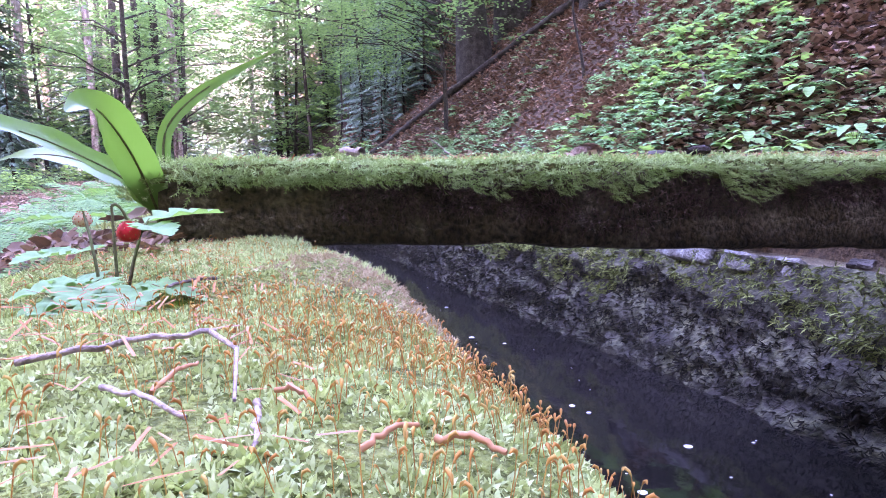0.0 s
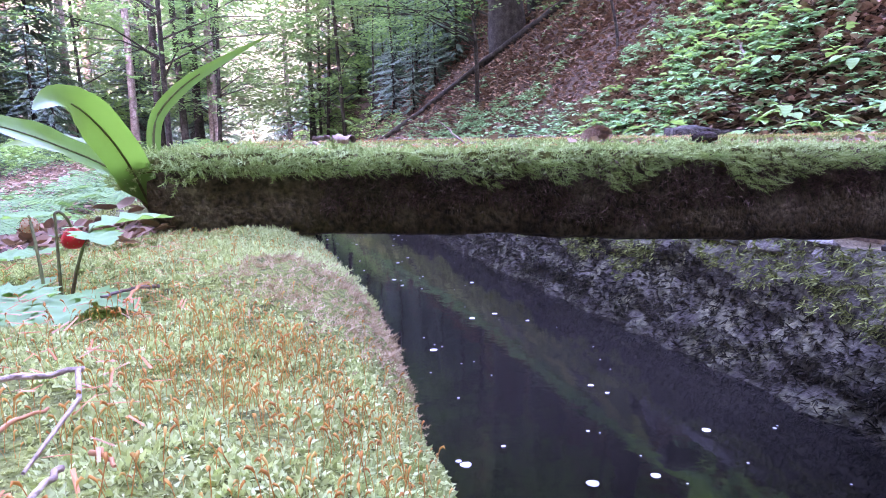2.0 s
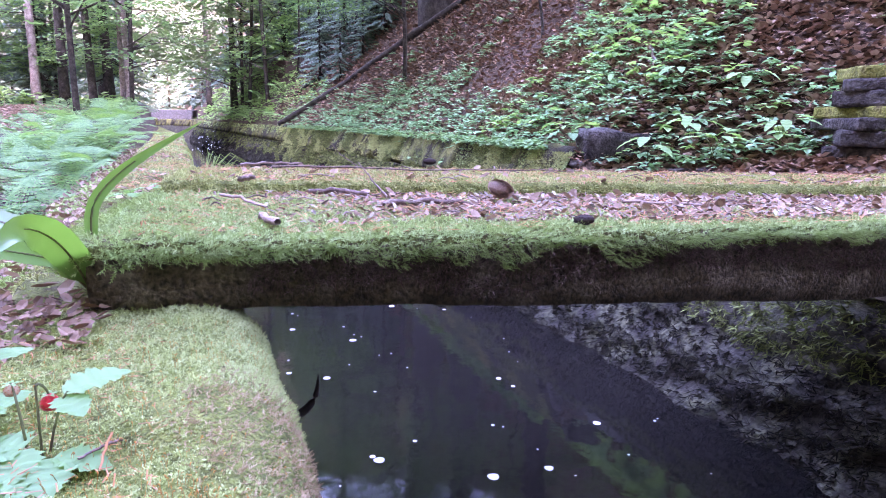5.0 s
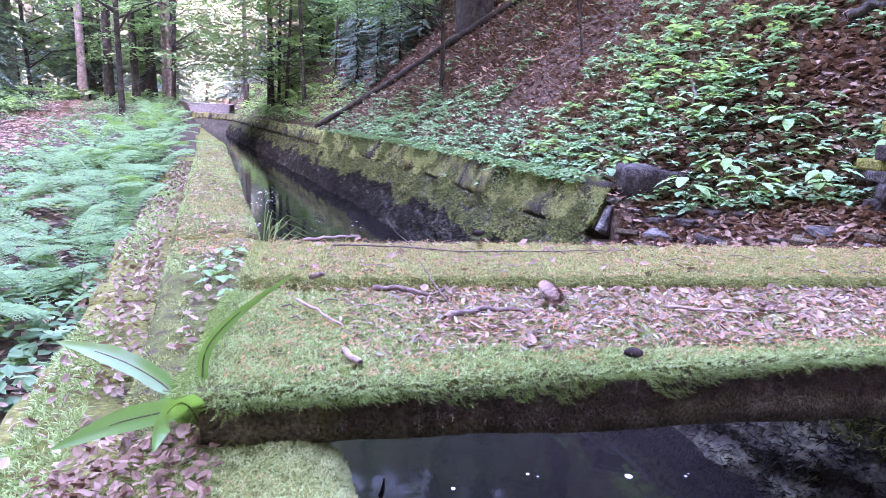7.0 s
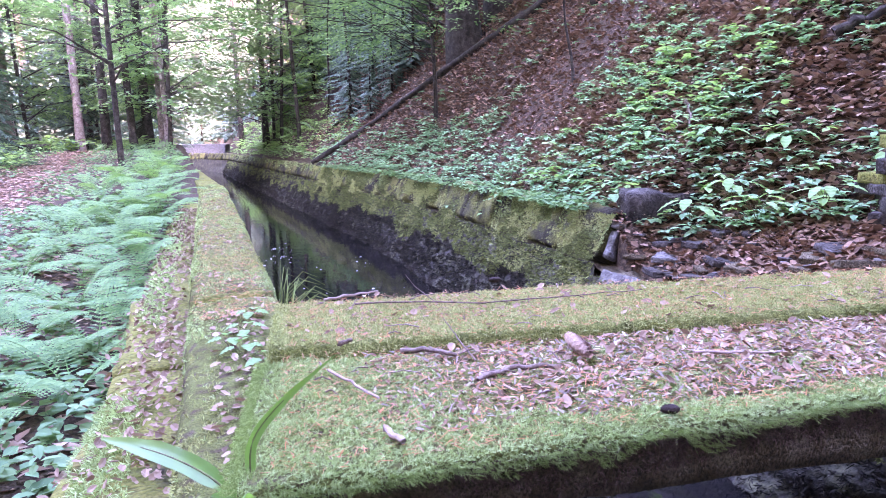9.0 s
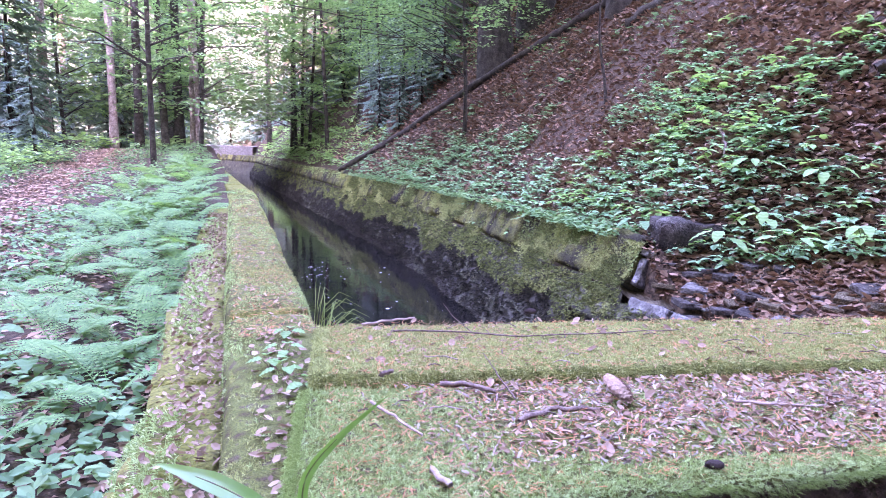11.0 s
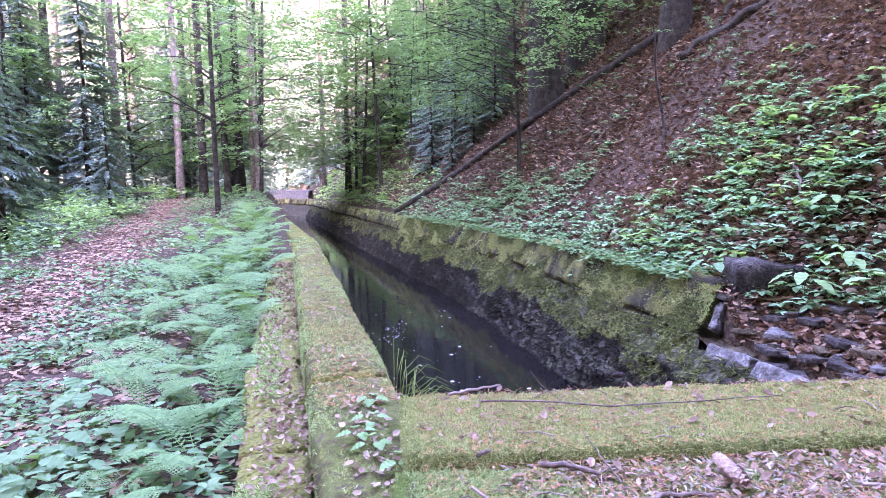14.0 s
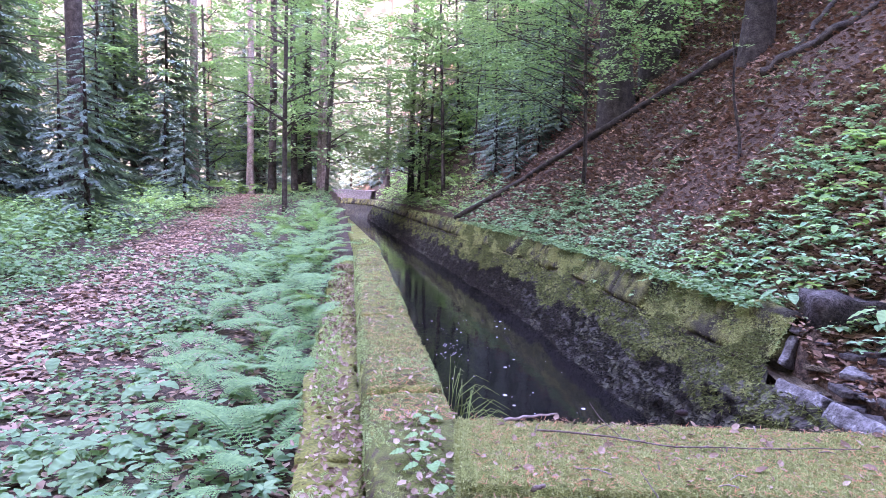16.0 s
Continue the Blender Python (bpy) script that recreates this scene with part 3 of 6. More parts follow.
for n, (x, y, r, m, lab) in enumerate(FAR_TRUNKS):
    trunk_tree(x, y, r, 17 + (n * 7) % 5, m, lab, (0.3 * math.sin(n * 2.1), 0.2 * math.cos(n)), seed=n)
BEECHTRUNK = "stout dark beech trunk rooted in the leafy slope"
# The last three are unseen extras upslope whose crowns shade the hillside.
for n, (x, y, r, lean) in enumerate([(7.05, 14.6, 0.46, (-0.7, 0.3)), (8.55, 15.0, 0.48, (-0.1, 0.2)), (8.35, 10.3, 0.30, (0.5, 0.2)), (6.4, 22.6, 0.22, (-0.5, 0)),
                                     (8.5, 18.5, 0.25, (0.2, 0)), (11.5, 15.0, 0.3, (0, 0)), (7.0, 27.0, 0.22, (0, 0)), (10, 24.0, 0.26, (0.1, 0)), (11.5, 6.0, 0.3, (0, 0)), (10.8, 1.0, 0.3, (0, 0)), (10.0, -4.0, 0.3, (0, 0))]):
    trunk_tree(x, y, r, 15, M_BARK, BEECHTRUNK, lean, "beech_tree", 40 + n, 1.35)
for x, y, h, r, lean in ((5.02, 11.76, 5.8, 0.055, (-0.1, 0.1)), (5.68, 6.69, 2.1, 0.03, (-0.24, 0.1)), (5.6, 18.5, 6, 0.05, (0.3, 0)), (4.9, 20.5, 7, 0.06, (-0.2, 0)), (4.4, 22.5, 6, 0.05, (0.3, 0.1)), (5.9, 21.0, 7, 0.05, (0.1, 0.1)), (5.2, 24.0, 7, 0.05, (-0.1, 0.1))):
    z = float(ground_z(x, y))
    sap = thing("sapling", (x, y, z), "thin bare leaning sapling on the slope", "sapling", "saplings")
    build("stem", *tube([(lean[0] * t + 0.03 * math.sin(9 * t), lean[1] * t, h * t - 0.1) for t in np.linspace(0, 1, 9)], np.linspace(r, r * 0.35, 9), 6), M_BARK, sap, True)

# fallen log on the slope
ls = np.array([(3.1, 18.75, 0.16), (4.75, 16.6, 1.42), (6.45, 14.35, 2.92), (7.6, 12.75, 3.85), (8.75, 11.25, 4.8)])
lt = np.linspace(0, len(ls) - 1, 20)
lp = np.stack([np.interp(lt, np.arange(len(ls)), ls[:, c]) for c in range(3)], -1)
fallen = build("fallen_log", *tube(lp, np.linspace(0.085, 0.115, 20) * (1 + 0.12 * np.sin(np.arange(20) * 2.3)), 10), M_BARK, None, True)
tagged(fallen, "long grey-brown fallen log lying on the slope", "log")

# glowing backdrop of far woods; sunlit leaves and sky gaps are painted in
BR = 95.0
ba = np.linspace(0, 2 * np.pi, 97)
bz = np.linspace(-12, 70, 12)
BA, BZ = np.meshgrid(ba, bz, indexing="ij")
bm = bpy.data.materials.new("far_woods_glow")
bm.use_nodes = True
bn, bl = bm.node_tree.nodes, bm.node_tree.links
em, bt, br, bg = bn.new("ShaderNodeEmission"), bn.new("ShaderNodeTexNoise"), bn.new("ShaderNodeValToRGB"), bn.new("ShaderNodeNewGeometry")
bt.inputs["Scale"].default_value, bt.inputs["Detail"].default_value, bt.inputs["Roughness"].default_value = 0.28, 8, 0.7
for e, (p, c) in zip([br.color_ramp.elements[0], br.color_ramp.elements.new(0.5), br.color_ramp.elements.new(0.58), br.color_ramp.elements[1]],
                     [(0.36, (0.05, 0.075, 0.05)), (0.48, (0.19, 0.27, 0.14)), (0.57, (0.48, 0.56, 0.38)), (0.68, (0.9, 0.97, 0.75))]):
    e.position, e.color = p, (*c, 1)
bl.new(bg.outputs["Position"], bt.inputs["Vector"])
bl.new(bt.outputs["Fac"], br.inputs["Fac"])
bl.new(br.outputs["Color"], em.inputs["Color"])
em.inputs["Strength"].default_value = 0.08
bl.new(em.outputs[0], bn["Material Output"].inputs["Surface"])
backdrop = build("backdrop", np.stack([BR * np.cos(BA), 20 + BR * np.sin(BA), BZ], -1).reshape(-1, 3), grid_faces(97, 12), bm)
tagged(backdrop, "glowing backdrop of distant green woods with painted sunlit patches", "backdrop", "", "structure")


# ---- moss ----
def towards(n, jitter=0.35):
    """Yaw and tilt that stand a tuft along the directions n, each a little off."""
    n = n + RNG.normal(0, jitter, n.shape)
    n /= np.linalg.norm(n, axis=1, keepdims=True)
    return np.arctan2(n[:, 0], -n[:, 1]), np.arccos(np.clip(n[:, 2], -1, 1))


def profile(points, s):
    """Place and outward normal on a profile of (across, up) points at s, 0 to 1."""
    q = np.asarray(points, float)
    step = np.linalg.norm(np.diff(q, axis=0), axis=1)
    at = np.concatenate([[0], np.cumsum(step)]) / step.sum()
    a, z = np.interp(s, at, q[:, 0]), np.interp(s, at, q[:, 1])
    a2, z2 = np.interp(s + 0.01, at, q[:, 0]), np.interp(s + 0.01, at, q[:, 1])
    a1, z1 = np.interp(s - 0.01, at, q[:, 0]), np.interp(s - 0.01, at, q[:, 1])
    d = np.stack([a2 - a1, z2 - z1], -1)
    d /= np.linalg.norm(d, axis=-1, keepdims=True) + 1e-9
    return a, z, -d[..., 1], d[..., 0]


def moss_carpet(name, points, along, place, material, bed, parent, count, size, shape, keep=None, lump=0.02, freq=12, seed=1, step=0.03, jitter=0.4, label=""):
    """A cushion of moss: an uneven bed over a profile, with many shoots standing on it.
    place(along, across, up) gives world places; keep(along, across) is the share of shoots kept."""
    def lift(L, s):
        a, z, na, nz = profile(points, s)
        h = lump * (fbm(L * freq, a * freq + 3 * z, seed) - 0.35)
        return a + na * h, z + nz * h, na, nz
    ls, ss = np.arange(along[0], along[1] + step, step), np.linspace(0, 1, 26)
    L, S = np.meshgrid(ls, ss, indexing="ij")
    a, z, _, _ = lift(L, S)
    if bed:
        build(name + "_bed", place(L, a, z).reshape(-1, 3), grid_faces(len(ls), len(ss)), bed, parent, True)
    L, S = rnd(count, *along), rnd(count)
    a, z, na, nz = lift(L, S)
    if keep is not None:
        ok = rnd(count) < keep(L, a)
        L, a, z, na, nz = L[ok], a[ok], z[ok], na[ok], nz[ok]
    base, out = place(L, a, z), place(L, a + na * 0.01, z + nz * 0.01)
    n = (out - base) / 0.01
    yaw, tilt = towards(n, jitter)
    build(name, *strew(shape, base - n * 0.002, rnd(len(L), *size), yaw, tilt, rnd(len(L), -0.5, 0.5)), material, parent, False, label, "stuff")


def plain(L, a, z):
    return np.stack([a + xl(L), L, z + 0 * a], -1)


def front_place(L, a, z):
    """The front stone bulges over the water and narrows towards the walker."""
    return plain(L, a + np.interp(L, (-3.3, -2.4, -2.26, -2.1, -1.9, -1.36), (0, 0.0, 0.006, 0.018, 0.036, 0.036)) * np.clip((a + 0.4) / 0.35, 0, 1), z + 0.014 * dead_patch(L, a))


def dead_patch(L, a):
    """Where the front stone's moss has withered."""
    return np.clip(1.7 - ((L + 1.92) / 0.17) ** 2 - ((a + 0.05) / 0.10) ** 2 + 0.8 * (fbm(L * 18, a * 18, 91) - 0.5), 0, 1)


front = [(-0.475, -0.22), (-0.465, -0.09), (-0.42, -0.055), (-0.3, -0.048), (-0.17, -0.045), (-0.10, -0.055), (-0.05, -0.08), (-0.018, -0.12), (-0.003, -0.18), (0.004, -0.3)]
moss_carpet("star_moss", front, (-3.3, -1.36), front_place, M_STARMOSS, M_MOSSBED, left_wall, 52000, (0.0045, 0.0085), STAR, lambda L, a: (1 - dead_patch(L, a)) * np.where(L < -2.6, 0.08, 1), 0.03, 14, 3, 0.02, 0.45, "pale green star moss")
moss_carpet("star_moss", front, (-2.55, -1.95), front_place, M_STARMOSS, None, left_wall, 42000, (0.004, 0.0075), STAR, lambda L, a: 1 - dead_patch(L, a), 0.03, 14, 3, 0.02, 0.5)
moss_carpet("feather_moss", front, (-1.85, -1.36), front_place, M_STARMOSS, None, left_wall, 11000, (0.008, 0.016), FEATHER, None, 0.03, 14, 3, 0.02, 0.4)
moss_carpet("withered_moss", front, (-2.35, -1.70), front_place, M_DEADMOSS, None, left_wall, 22000, (0.006, 0.012), FEATHER, dead_patch, 0.03, 14, 3, 0.02, 1.6, "withered pinkish-brown moss")
cop = [(-0.465, -0.2), (-0.462, -0.06), (-0.43, -0.01), (-0.3, 0.002), (-0.12, 0.003), (-0.04, -0.005), (-0.004, -0.045), (0.004, -0.16)]


def coping_place(L, a, z):
    near = np.min(np.abs(L[..., None] - np.array(JOINTS)), -1)
    return plain(L, a, z - 0.08 * np.exp(-(near / 0.05) ** 2) - np.where(L < 0.85, 0.018, 0) - 0.012 * (fbm(L * 2.1, a * 0 + 5, 17) - 0.5))


def gold(L, a):
    return np.clip((fbm(L * 1.7, a * 4, 29) - 0.47) * 14 + 0.5, 0.08, 1)


def coping_keep(L, a):
    bare = fbm(L * 3, a * 6, 23)
    nook = np.where((L < 0.35) & (a > -0.33), 0.15, 1.0)
    near = np.min(np.abs(L[..., None] - np.array(JOINTS)), -1)
    return np.where(bare > 0.50, 0.10, 1.0) * nook * np.clip(near / 0.05 - 0.2, 0, 1)


for a, b, n, sz in ((-1.36, 1.0, 5500, (0.009, 0.017)), (1.0, 4.0, 7500, (0.01, 0.02)), (4.0, 11.0, 6500, (0.015, 0.03))):
    moss_carpet("coping_moss", cop, (a, b), coping_place, M_MOSS, M_SLABBED, left_wall, n, sz, TUFT, lambda L, a: coping_keep(L, a) * (1.05 - gold(L, a)), 0.03, 9, 8, 0.04)
    moss_carpet("coping_moss", cop, (a, b), coping_place, M_MOSSGOLD, None, left_wall, n, sz, TUFT, lambda L, a: coping_keep(L, a) * gold(L, a), 0.03, 9, 8, 0.04)


def near_keep(L, a):
    shag = np.clip((0.55 + 0.35 * (fbm(L * 0 + 2, a * 5, 31) - 0.5) - L) * 6, 0, 1)
    strip = np.clip((0.16 + 0.16 * (fbm(L * 4, a * 0 + 1, 33) - 0.5) - a) * 14, 0, 1)
    spots = (fbm(L * 6, a * 6, 35) > 0.56) * 0.75
    return np.maximum(np.maximum(shag, strip), np.maximum(spots, 0.06))


slab_near_top = [(-0.006, 0.058), (-0.014, 0.07), (-0.006, 0.085), (0.05, 0.09), (0.3, 0.088), (0.6, 0.085), (0.84, 0.083), (0.872, 0.06)]
moss_carpet("shaggy_moss", slab_near_top, (-0.06, 3.3), on_slab, M_MOSS, M_SLABBED, near_slab, 48000, (0.012, 0.027), FEATHER, near_keep, 0.03, 10, 51, 0.03, 0.8, "bright green shaggy moss")
moss_carpet("short_moss", slab_near_top, (0.0, 3.3), on_slab, M_MOSS, None, near_slab, 20000, (0.007, 0.013), TUFT, near_keep, 0.03, 10, 51, 0.03, 0.7)
n = 2600
u, v, z = rnd(n, -0.09, -0.04), rnd(n, -0.01, 0.85), rnd(n, 0.03, 0.098)
yaw, tilt = towards(np.tile(-SU * 0.9 + [0, 0, 0.2], (n, 1)), 0.5)
build("shaggy_moss", *strew(FEATHER, on_slab(u, v, z), rnd(n, 0.012, 0.024), yaw, tilt, rnd(n, -0.6, 0.6)), M_MOSS, near_slab, False, "bright green shaggy moss", "stuff")
# moss hanging down the front face
n = 5000
u = rnd(n, 0.0, 3.3)
reach = 0.012 + 0.06 * np.clip(fbm(u * 6, u * 0, 37) - 0.42, 0, 1) * 2.4 + 0.02 * (u < 0.4)
z = 0.085 - reach * rnd(n) ** 0.7
yaw, tilt = towards(np.tile(-SV * 0.8 + [0, 0, -0.55], (n, 1)), 0.45)
hang = strew(FEATHER, on_slab(u, rnd(n, -0.02, -0.002), z), rnd(n, 0.010, 0.024), yaw, tilt, rnd(n, -0.6, 0.6))
build("hanging_moss", *hang, M_MOSS, near_slab, False, "moss hanging over the slab's edge", "stuff")
n = 2600
u = rnd(n, 0.25, 2.6)
z = 0.075 - rnd(n) ** 0.8 * (0.03 + 0.09 * fbm(u * 6, u * 0 + 4, 39))
yaw, tilt = towards(np.tile(-SV * 0.8 + [0, 0, -0.3], (n, 1)), 0.7)
build("withered_moss", *strew(SHAG, on_slab(u, rnd(n, -0.014, 0.002), z), rnd(n, 0.008, 0.018), yaw, tilt, rnd(n, -1, 1)), M_BROWNBED, near_slab, False, "brown dead moss and root threads", "stuff")


def far_keep(L, a):
    return np.where(fbm(L * 5, a * 9, 55) > 0.56, 0.25, 1.0)


slab_far_top = [(0.892, 0.02), (0.886, 0.09), (0.905, 0.122), (0.98, 0.125), (1.3, 0.122), (1.5, 0.12), (1.55, 0.10), (1.556, 0.02)]
moss_carpet("golden_moss", slab_far_top, (-0.05, 3.6), on_slab, M_MOSSGOLD, M_MOSSBED, far_slab, 23000, (0.008, 0.017), TUFT, far_keep, 0.028, 9, 57, 0.03, 0.45, "short golden-green moss")
n = 1800
u, v, z = rnd(n, -0.06, -0.02), rnd(n, 0.9, 1.55), rnd(n, -0.02, 0.118)
yaw, tilt = towards(np.tile(-SU * 0.9 + [0, 0, 0.2], (n, 1)), 0.5)
build("golden_moss", *strew(TUFT, on_slab(u, v, z), rnd(n, 0.01, 0.018), yaw, tilt, rnd(n, -0.6, 0.6)), M_MOSSGOLD, far_slab, False, "", "stuff")

# moss on the ledge beside the coping
n = 9000
x, y = rnd(n, -0.88, -0.62), -1.8 + 9 * rnd(n) ** 1.3
ok = fbm(x * 2.5, y * 2.2, 315) > 0.38
x, y = x[ok], y[ok]
yaw, tilt = towards(np.tile(np.array([[-0.3, -0.2, 0.9]]), (len(x), 1)), 0.4)
build("ledge_moss", *strew(TUFT, np.stack([x, y, -0.215 - 1.2 * np.maximum(0, -0.76 - x)], -1), rnd(len(x), 0.012, 0.026), yaw, tilt, rnd(len(x), -0.5, 0.5)), M_MOSS, left_wall, False, "bright moss cushions on the ledge", "stuff")

# moss on the top stones of the right wall
n = 5000
y = 2.35 + 10 * rnd(n) ** 1.4
zt = ztop(y)
back = rnd(n, -0.02, 0.35)
down = np.where(rnd(n) < 0.65, rnd(n, 0, 0.5) * fbm(y * 2, y * 0, 63), 0)
x = xb(y) + 0.52 * (zt - down - WATER) - 0.02 + np.where(down > 0, 0, back)
yaw, tilt = towards(np.where((down > 0)[:, None], np.array([[-0.9, 0, 0.3]]), np.array([[0, 0, 1.0]])), 0.4)
build("wall_moss", *strew(TUFT, np.stack([x, y, zt - down + 0.015], -1), rnd(n, 0.012, 0.026), yaw, tilt, rnd(n, -0.5, 0.5)), M_MOSS, right_wall, False, "thin moss on the wall's top", "stuff")


n = 40000
y = 2.36 + 16 * rnd(n) ** 1.5
z = 0.06 - 0.78 * rnd(n) ** 1.15
patch = fbm(y * 1.5, z * 3, 301) + 0.32 * (z + 0.28)
ok = rnd(n) < np.clip((patch - 0.36) * 8, 0.05, 1)
y, z, patch = y[ok], z[ok], patch[ok]
yaw, tilt = towards(np.tile(np.array([[-0.85, 0, 0.35]]), (len(y), 1)), 0.5)
size, roll, x = rnd(len(y), 0.012, 0.026) * (1 + 0.07 * y), rnd(len(y), -1, 1), face_x(y, z) - np.where(z > -0.45, 0.035, ragged(y, z)) + rnd(len(y), -0.02, 0.02)
bright = fbm(y * 2.3, z * 5, 303) > 0.47
for pick, m, lab in ((bright, M_MOSSGOLD, "yellow-green moss on the top stones"), (~bright, M_WALLMOSS, "dark moss on the top stones")):
    build("stone_moss", *strew(TUFT, np.stack([x, y, z], -1)[pick], size[pick], yaw[pick], tilt[pick], roll[pick]), m, right_wall, False, lab, "stuff")
n = 15000
y, q = 16 * rnd(n) ** 1.3 - 2.2, rnd(n)
top = low_top(y)
z = WATER + (top - WATER) * q
x = face_x(y, z) - ragged(y, z) - 0.01
yaw, tilt = towards(np.tile(np.array([[-0.9, 0, -0.1]]), (n, 1)), 0.5)
size, roll = rnd(n, 0.02, 0.05) * (1 + 0.06 * np.maximum(0, y)), rnd(n, -1, 1)
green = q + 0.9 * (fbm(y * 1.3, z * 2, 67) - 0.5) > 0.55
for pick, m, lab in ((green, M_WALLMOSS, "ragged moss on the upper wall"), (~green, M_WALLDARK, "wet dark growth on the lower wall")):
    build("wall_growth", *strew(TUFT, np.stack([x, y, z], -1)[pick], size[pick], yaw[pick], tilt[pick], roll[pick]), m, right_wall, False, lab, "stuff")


# ---- litter ----
FLAKE = (np.array([(0, 0, 0), (-0.3, 0.45, 0.12), (0, 1, 0.05), (0.32, 0.5, 0.1)]), np.array([(0, 1, 2), (0, 2, 3)]))

SLIVER = (np.array([(-0.12, 0, 0), (0.1, 0.05, 0.05), (0.16, 0.6, 0.1), (0.02, 1, 0.02), (-0.14, 0.55, 0.06)]), np.array([(0, 1, 4), (1, 2, 4), (2, 3, 4)]))


def litter(name, places, size, material, label, category, shape=CURLED, lie=0.5):
    n = len(places)
    ob = build(name, *strew(shape, places, rnd(n, *size), rnd(n, 0, 6.28), rnd(n, -lie, lie), rnd(n, -lie, lie)), material)
    return tagged(ob, label, category, "", "stuff")


def spread(n, xr, yr, keep=None):
    x, y = rnd(n, *xr), rnd(n, *yr)
    if keep is not None:
        ok = rnd(n) < keep(x, y)
        x, y = x[ok], y[ok]
    return x, y


def on_ground(x, y, up=0.012):
    return np.stack([x, y, ground_z(x, y) + up], -1)


x, y = spread(60000, (3.4, 14), (8, 22), lambda x, y: (x > foot_x(y) + 0.22) * 0.8)
litter("leaf_litter", on_ground(x, y), (0.08, 0.16), M_LITTER, "brown dead beech leaves high on the slope", "dead leaves", FLAKE, 0.6)
x, y = spread(34000, (3.4, 11), (-1, 9), lambda x, y: (x > foot_x(y) + 0.22) * np.clip(1.25 - 0.05 * y - 0.04 * x, 0.15, 1))
litter("leaf_litter", on_ground(x, y), (0.06, 0.12), M_LITTER, "brown dead beech leaves strewn over the slope", "dead leaves")
x, y = spread(24000, (3.5, 8), (-1, 6), lambda x, y: (x > foot_x(y) + 0.1) * np.clip(1.0 - 0.16 * (x - foot_x(y)), 0.1, 0.8))
litter("leaf_litter", on_ground(x, y, 0.02), (0.07, 0.13), M_PALELITTER, "bleached dead leaves at the foot of the slope", "dead leaves")
x, y = spread(70000, (-8, -0.5), (-1.5, 26), lambda x, y: np.exp(-((x - path_x(y)) / 0.8) ** 2) + 0.35 * (y < 6))
litter("leaf_litter", on_ground(x, y), (0.06, 0.12), M_PATHLITTER, "trodden pinkish-brown leaves along the path", "dead leaves", FLAKE, 0.3)
x, y = spread(4200, (-0.84, -0.47), (-1.9, 8), lambda x, y: np.clip((x + 0.86) * 5, 0.1, 1) * np.clip(1.6 - 2.2 * fbm(x * 3, y * 3, 311), 0.1, 1))
litter("leaf_litter", np.stack([x, y, np.full_like(x, -0.185)], -1), (0.015, 0.05), M_PALELITTER, "dead leaves on the ledge beside the wall", "dead leaves", CURLED, 0.8)
u, v = rnd(1300, 0.25, 3.3), 0.14 + rnd(1300) * 0.72
ok = rnd(1300) < np.clip((u - 0.3) * 0.9, 0, 1) * (0.4 + 0.6 * (v > 0.25))
u, v = u[ok], v[ok]
litter("leaf_litter", on_slab(u, v, np.full_like(u, 0.098)), (0.014, 0.05), M_PALELITTER, "dry bleached leaves lying on the stone slab", "dead leaves", CURLED, 0.6)
u, v = rnd(3000, 0.2, 3.3), 0.12 + rnd(3000) * 0.74
ok = rnd(3000) < np.clip((u - 0.15) * 1.4, 0, 1)
u, v = u[ok], v[ok]
litter("leaf_litter", on_slab(u, v, np.full_like(u, 0.101)), (0.008, 0.034), M_GREYLITTER, "grey and bleached leaf flakes on the slab", "dead leaves", SLIVER, 0.5)
u, v = rnd(3600, 0.3, 3.3), 0.14 + rnd(3600) * 0.72
litter("leaf_litter", on_slab(u, v, np.full_like(u, 0.099)), (0.010, 0.036), M_LITTER, "dark brown leaf fragments on the stone slab", "dead leaves", SLIVER, 0.5)
x, y = spread(5200, (3.1, 4.6), (-1.2, 2.5), lambda x, y: (x > xw(y) - 0.05) & (x < foot_x(y) + 0.4))
litter("leaf_litter", on_ground(x, y, 0.015), (0.04, 0.10), M_LITTER, "brown leaves and shards in the broken wall's gap", "dead leaves", CURLED, 0.6)
u, v = rnd(2600, 0.0, 3.3), 0.93 + rnd(2600) * 0.6
ok = rnd(2600) < np.where(fbm(u * 3, v * 7, 331) > 0.5, 0.75, 0.06)
u, v = u[ok], v[ok]
litter("leaf_litter", on_slab(u, v, np.full_like(u, 0.133)), (0.008, 0.03), M_LITTER, "brown leaf fragments in patches on the mossy slab", "dead leaves", SLIVER, 0.4)
u, v = rnd(200, 0.0, 3.3), 0.93 + rnd(200) * 0.6
litter("leaf_litter", on_slab(u, v, np.full_like(u, 0.13)), (0.02, 0.055), M_PALELITTER, "scattered leaf bits on the mossy slab", "dead leaves", CURLED, 0.35)
x, y = rnd(260, -0.36, -0.12), rnd(260, -1.42, 0.5)
litter("leaf_litter", np.stack([x, y, np.full_like(x, 0.0)], -1), (0.02, 0.05), M_PALELITTER, "dead leaves in the nook beside the slab", "dead leaves", CURLED, 0.4)
x, y = rnd(420, -0.6, -0.26), rnd(420, -1.62, -1.3)
litter("leaf_litter", np.stack([x, y, -0.03 - 0.5 * np.maximum(0, -0.45 - x)], -1), (0.012, 0.036), M_LITTER, "brown leaves heaped at the corner of the slab", "dead leaves", CURLED, 0.5)
NEEDLE = (np.array([(-0.05, 0, 0), (0.05, 0, 0), (0.04, 1, 0.05), (-0.035, 1, 0.05), (0, 0.5, 0.05)]), np.array([(0, 1, 4), (1, 2, 4), (2, 3, 4), (3, 0, 4)]))
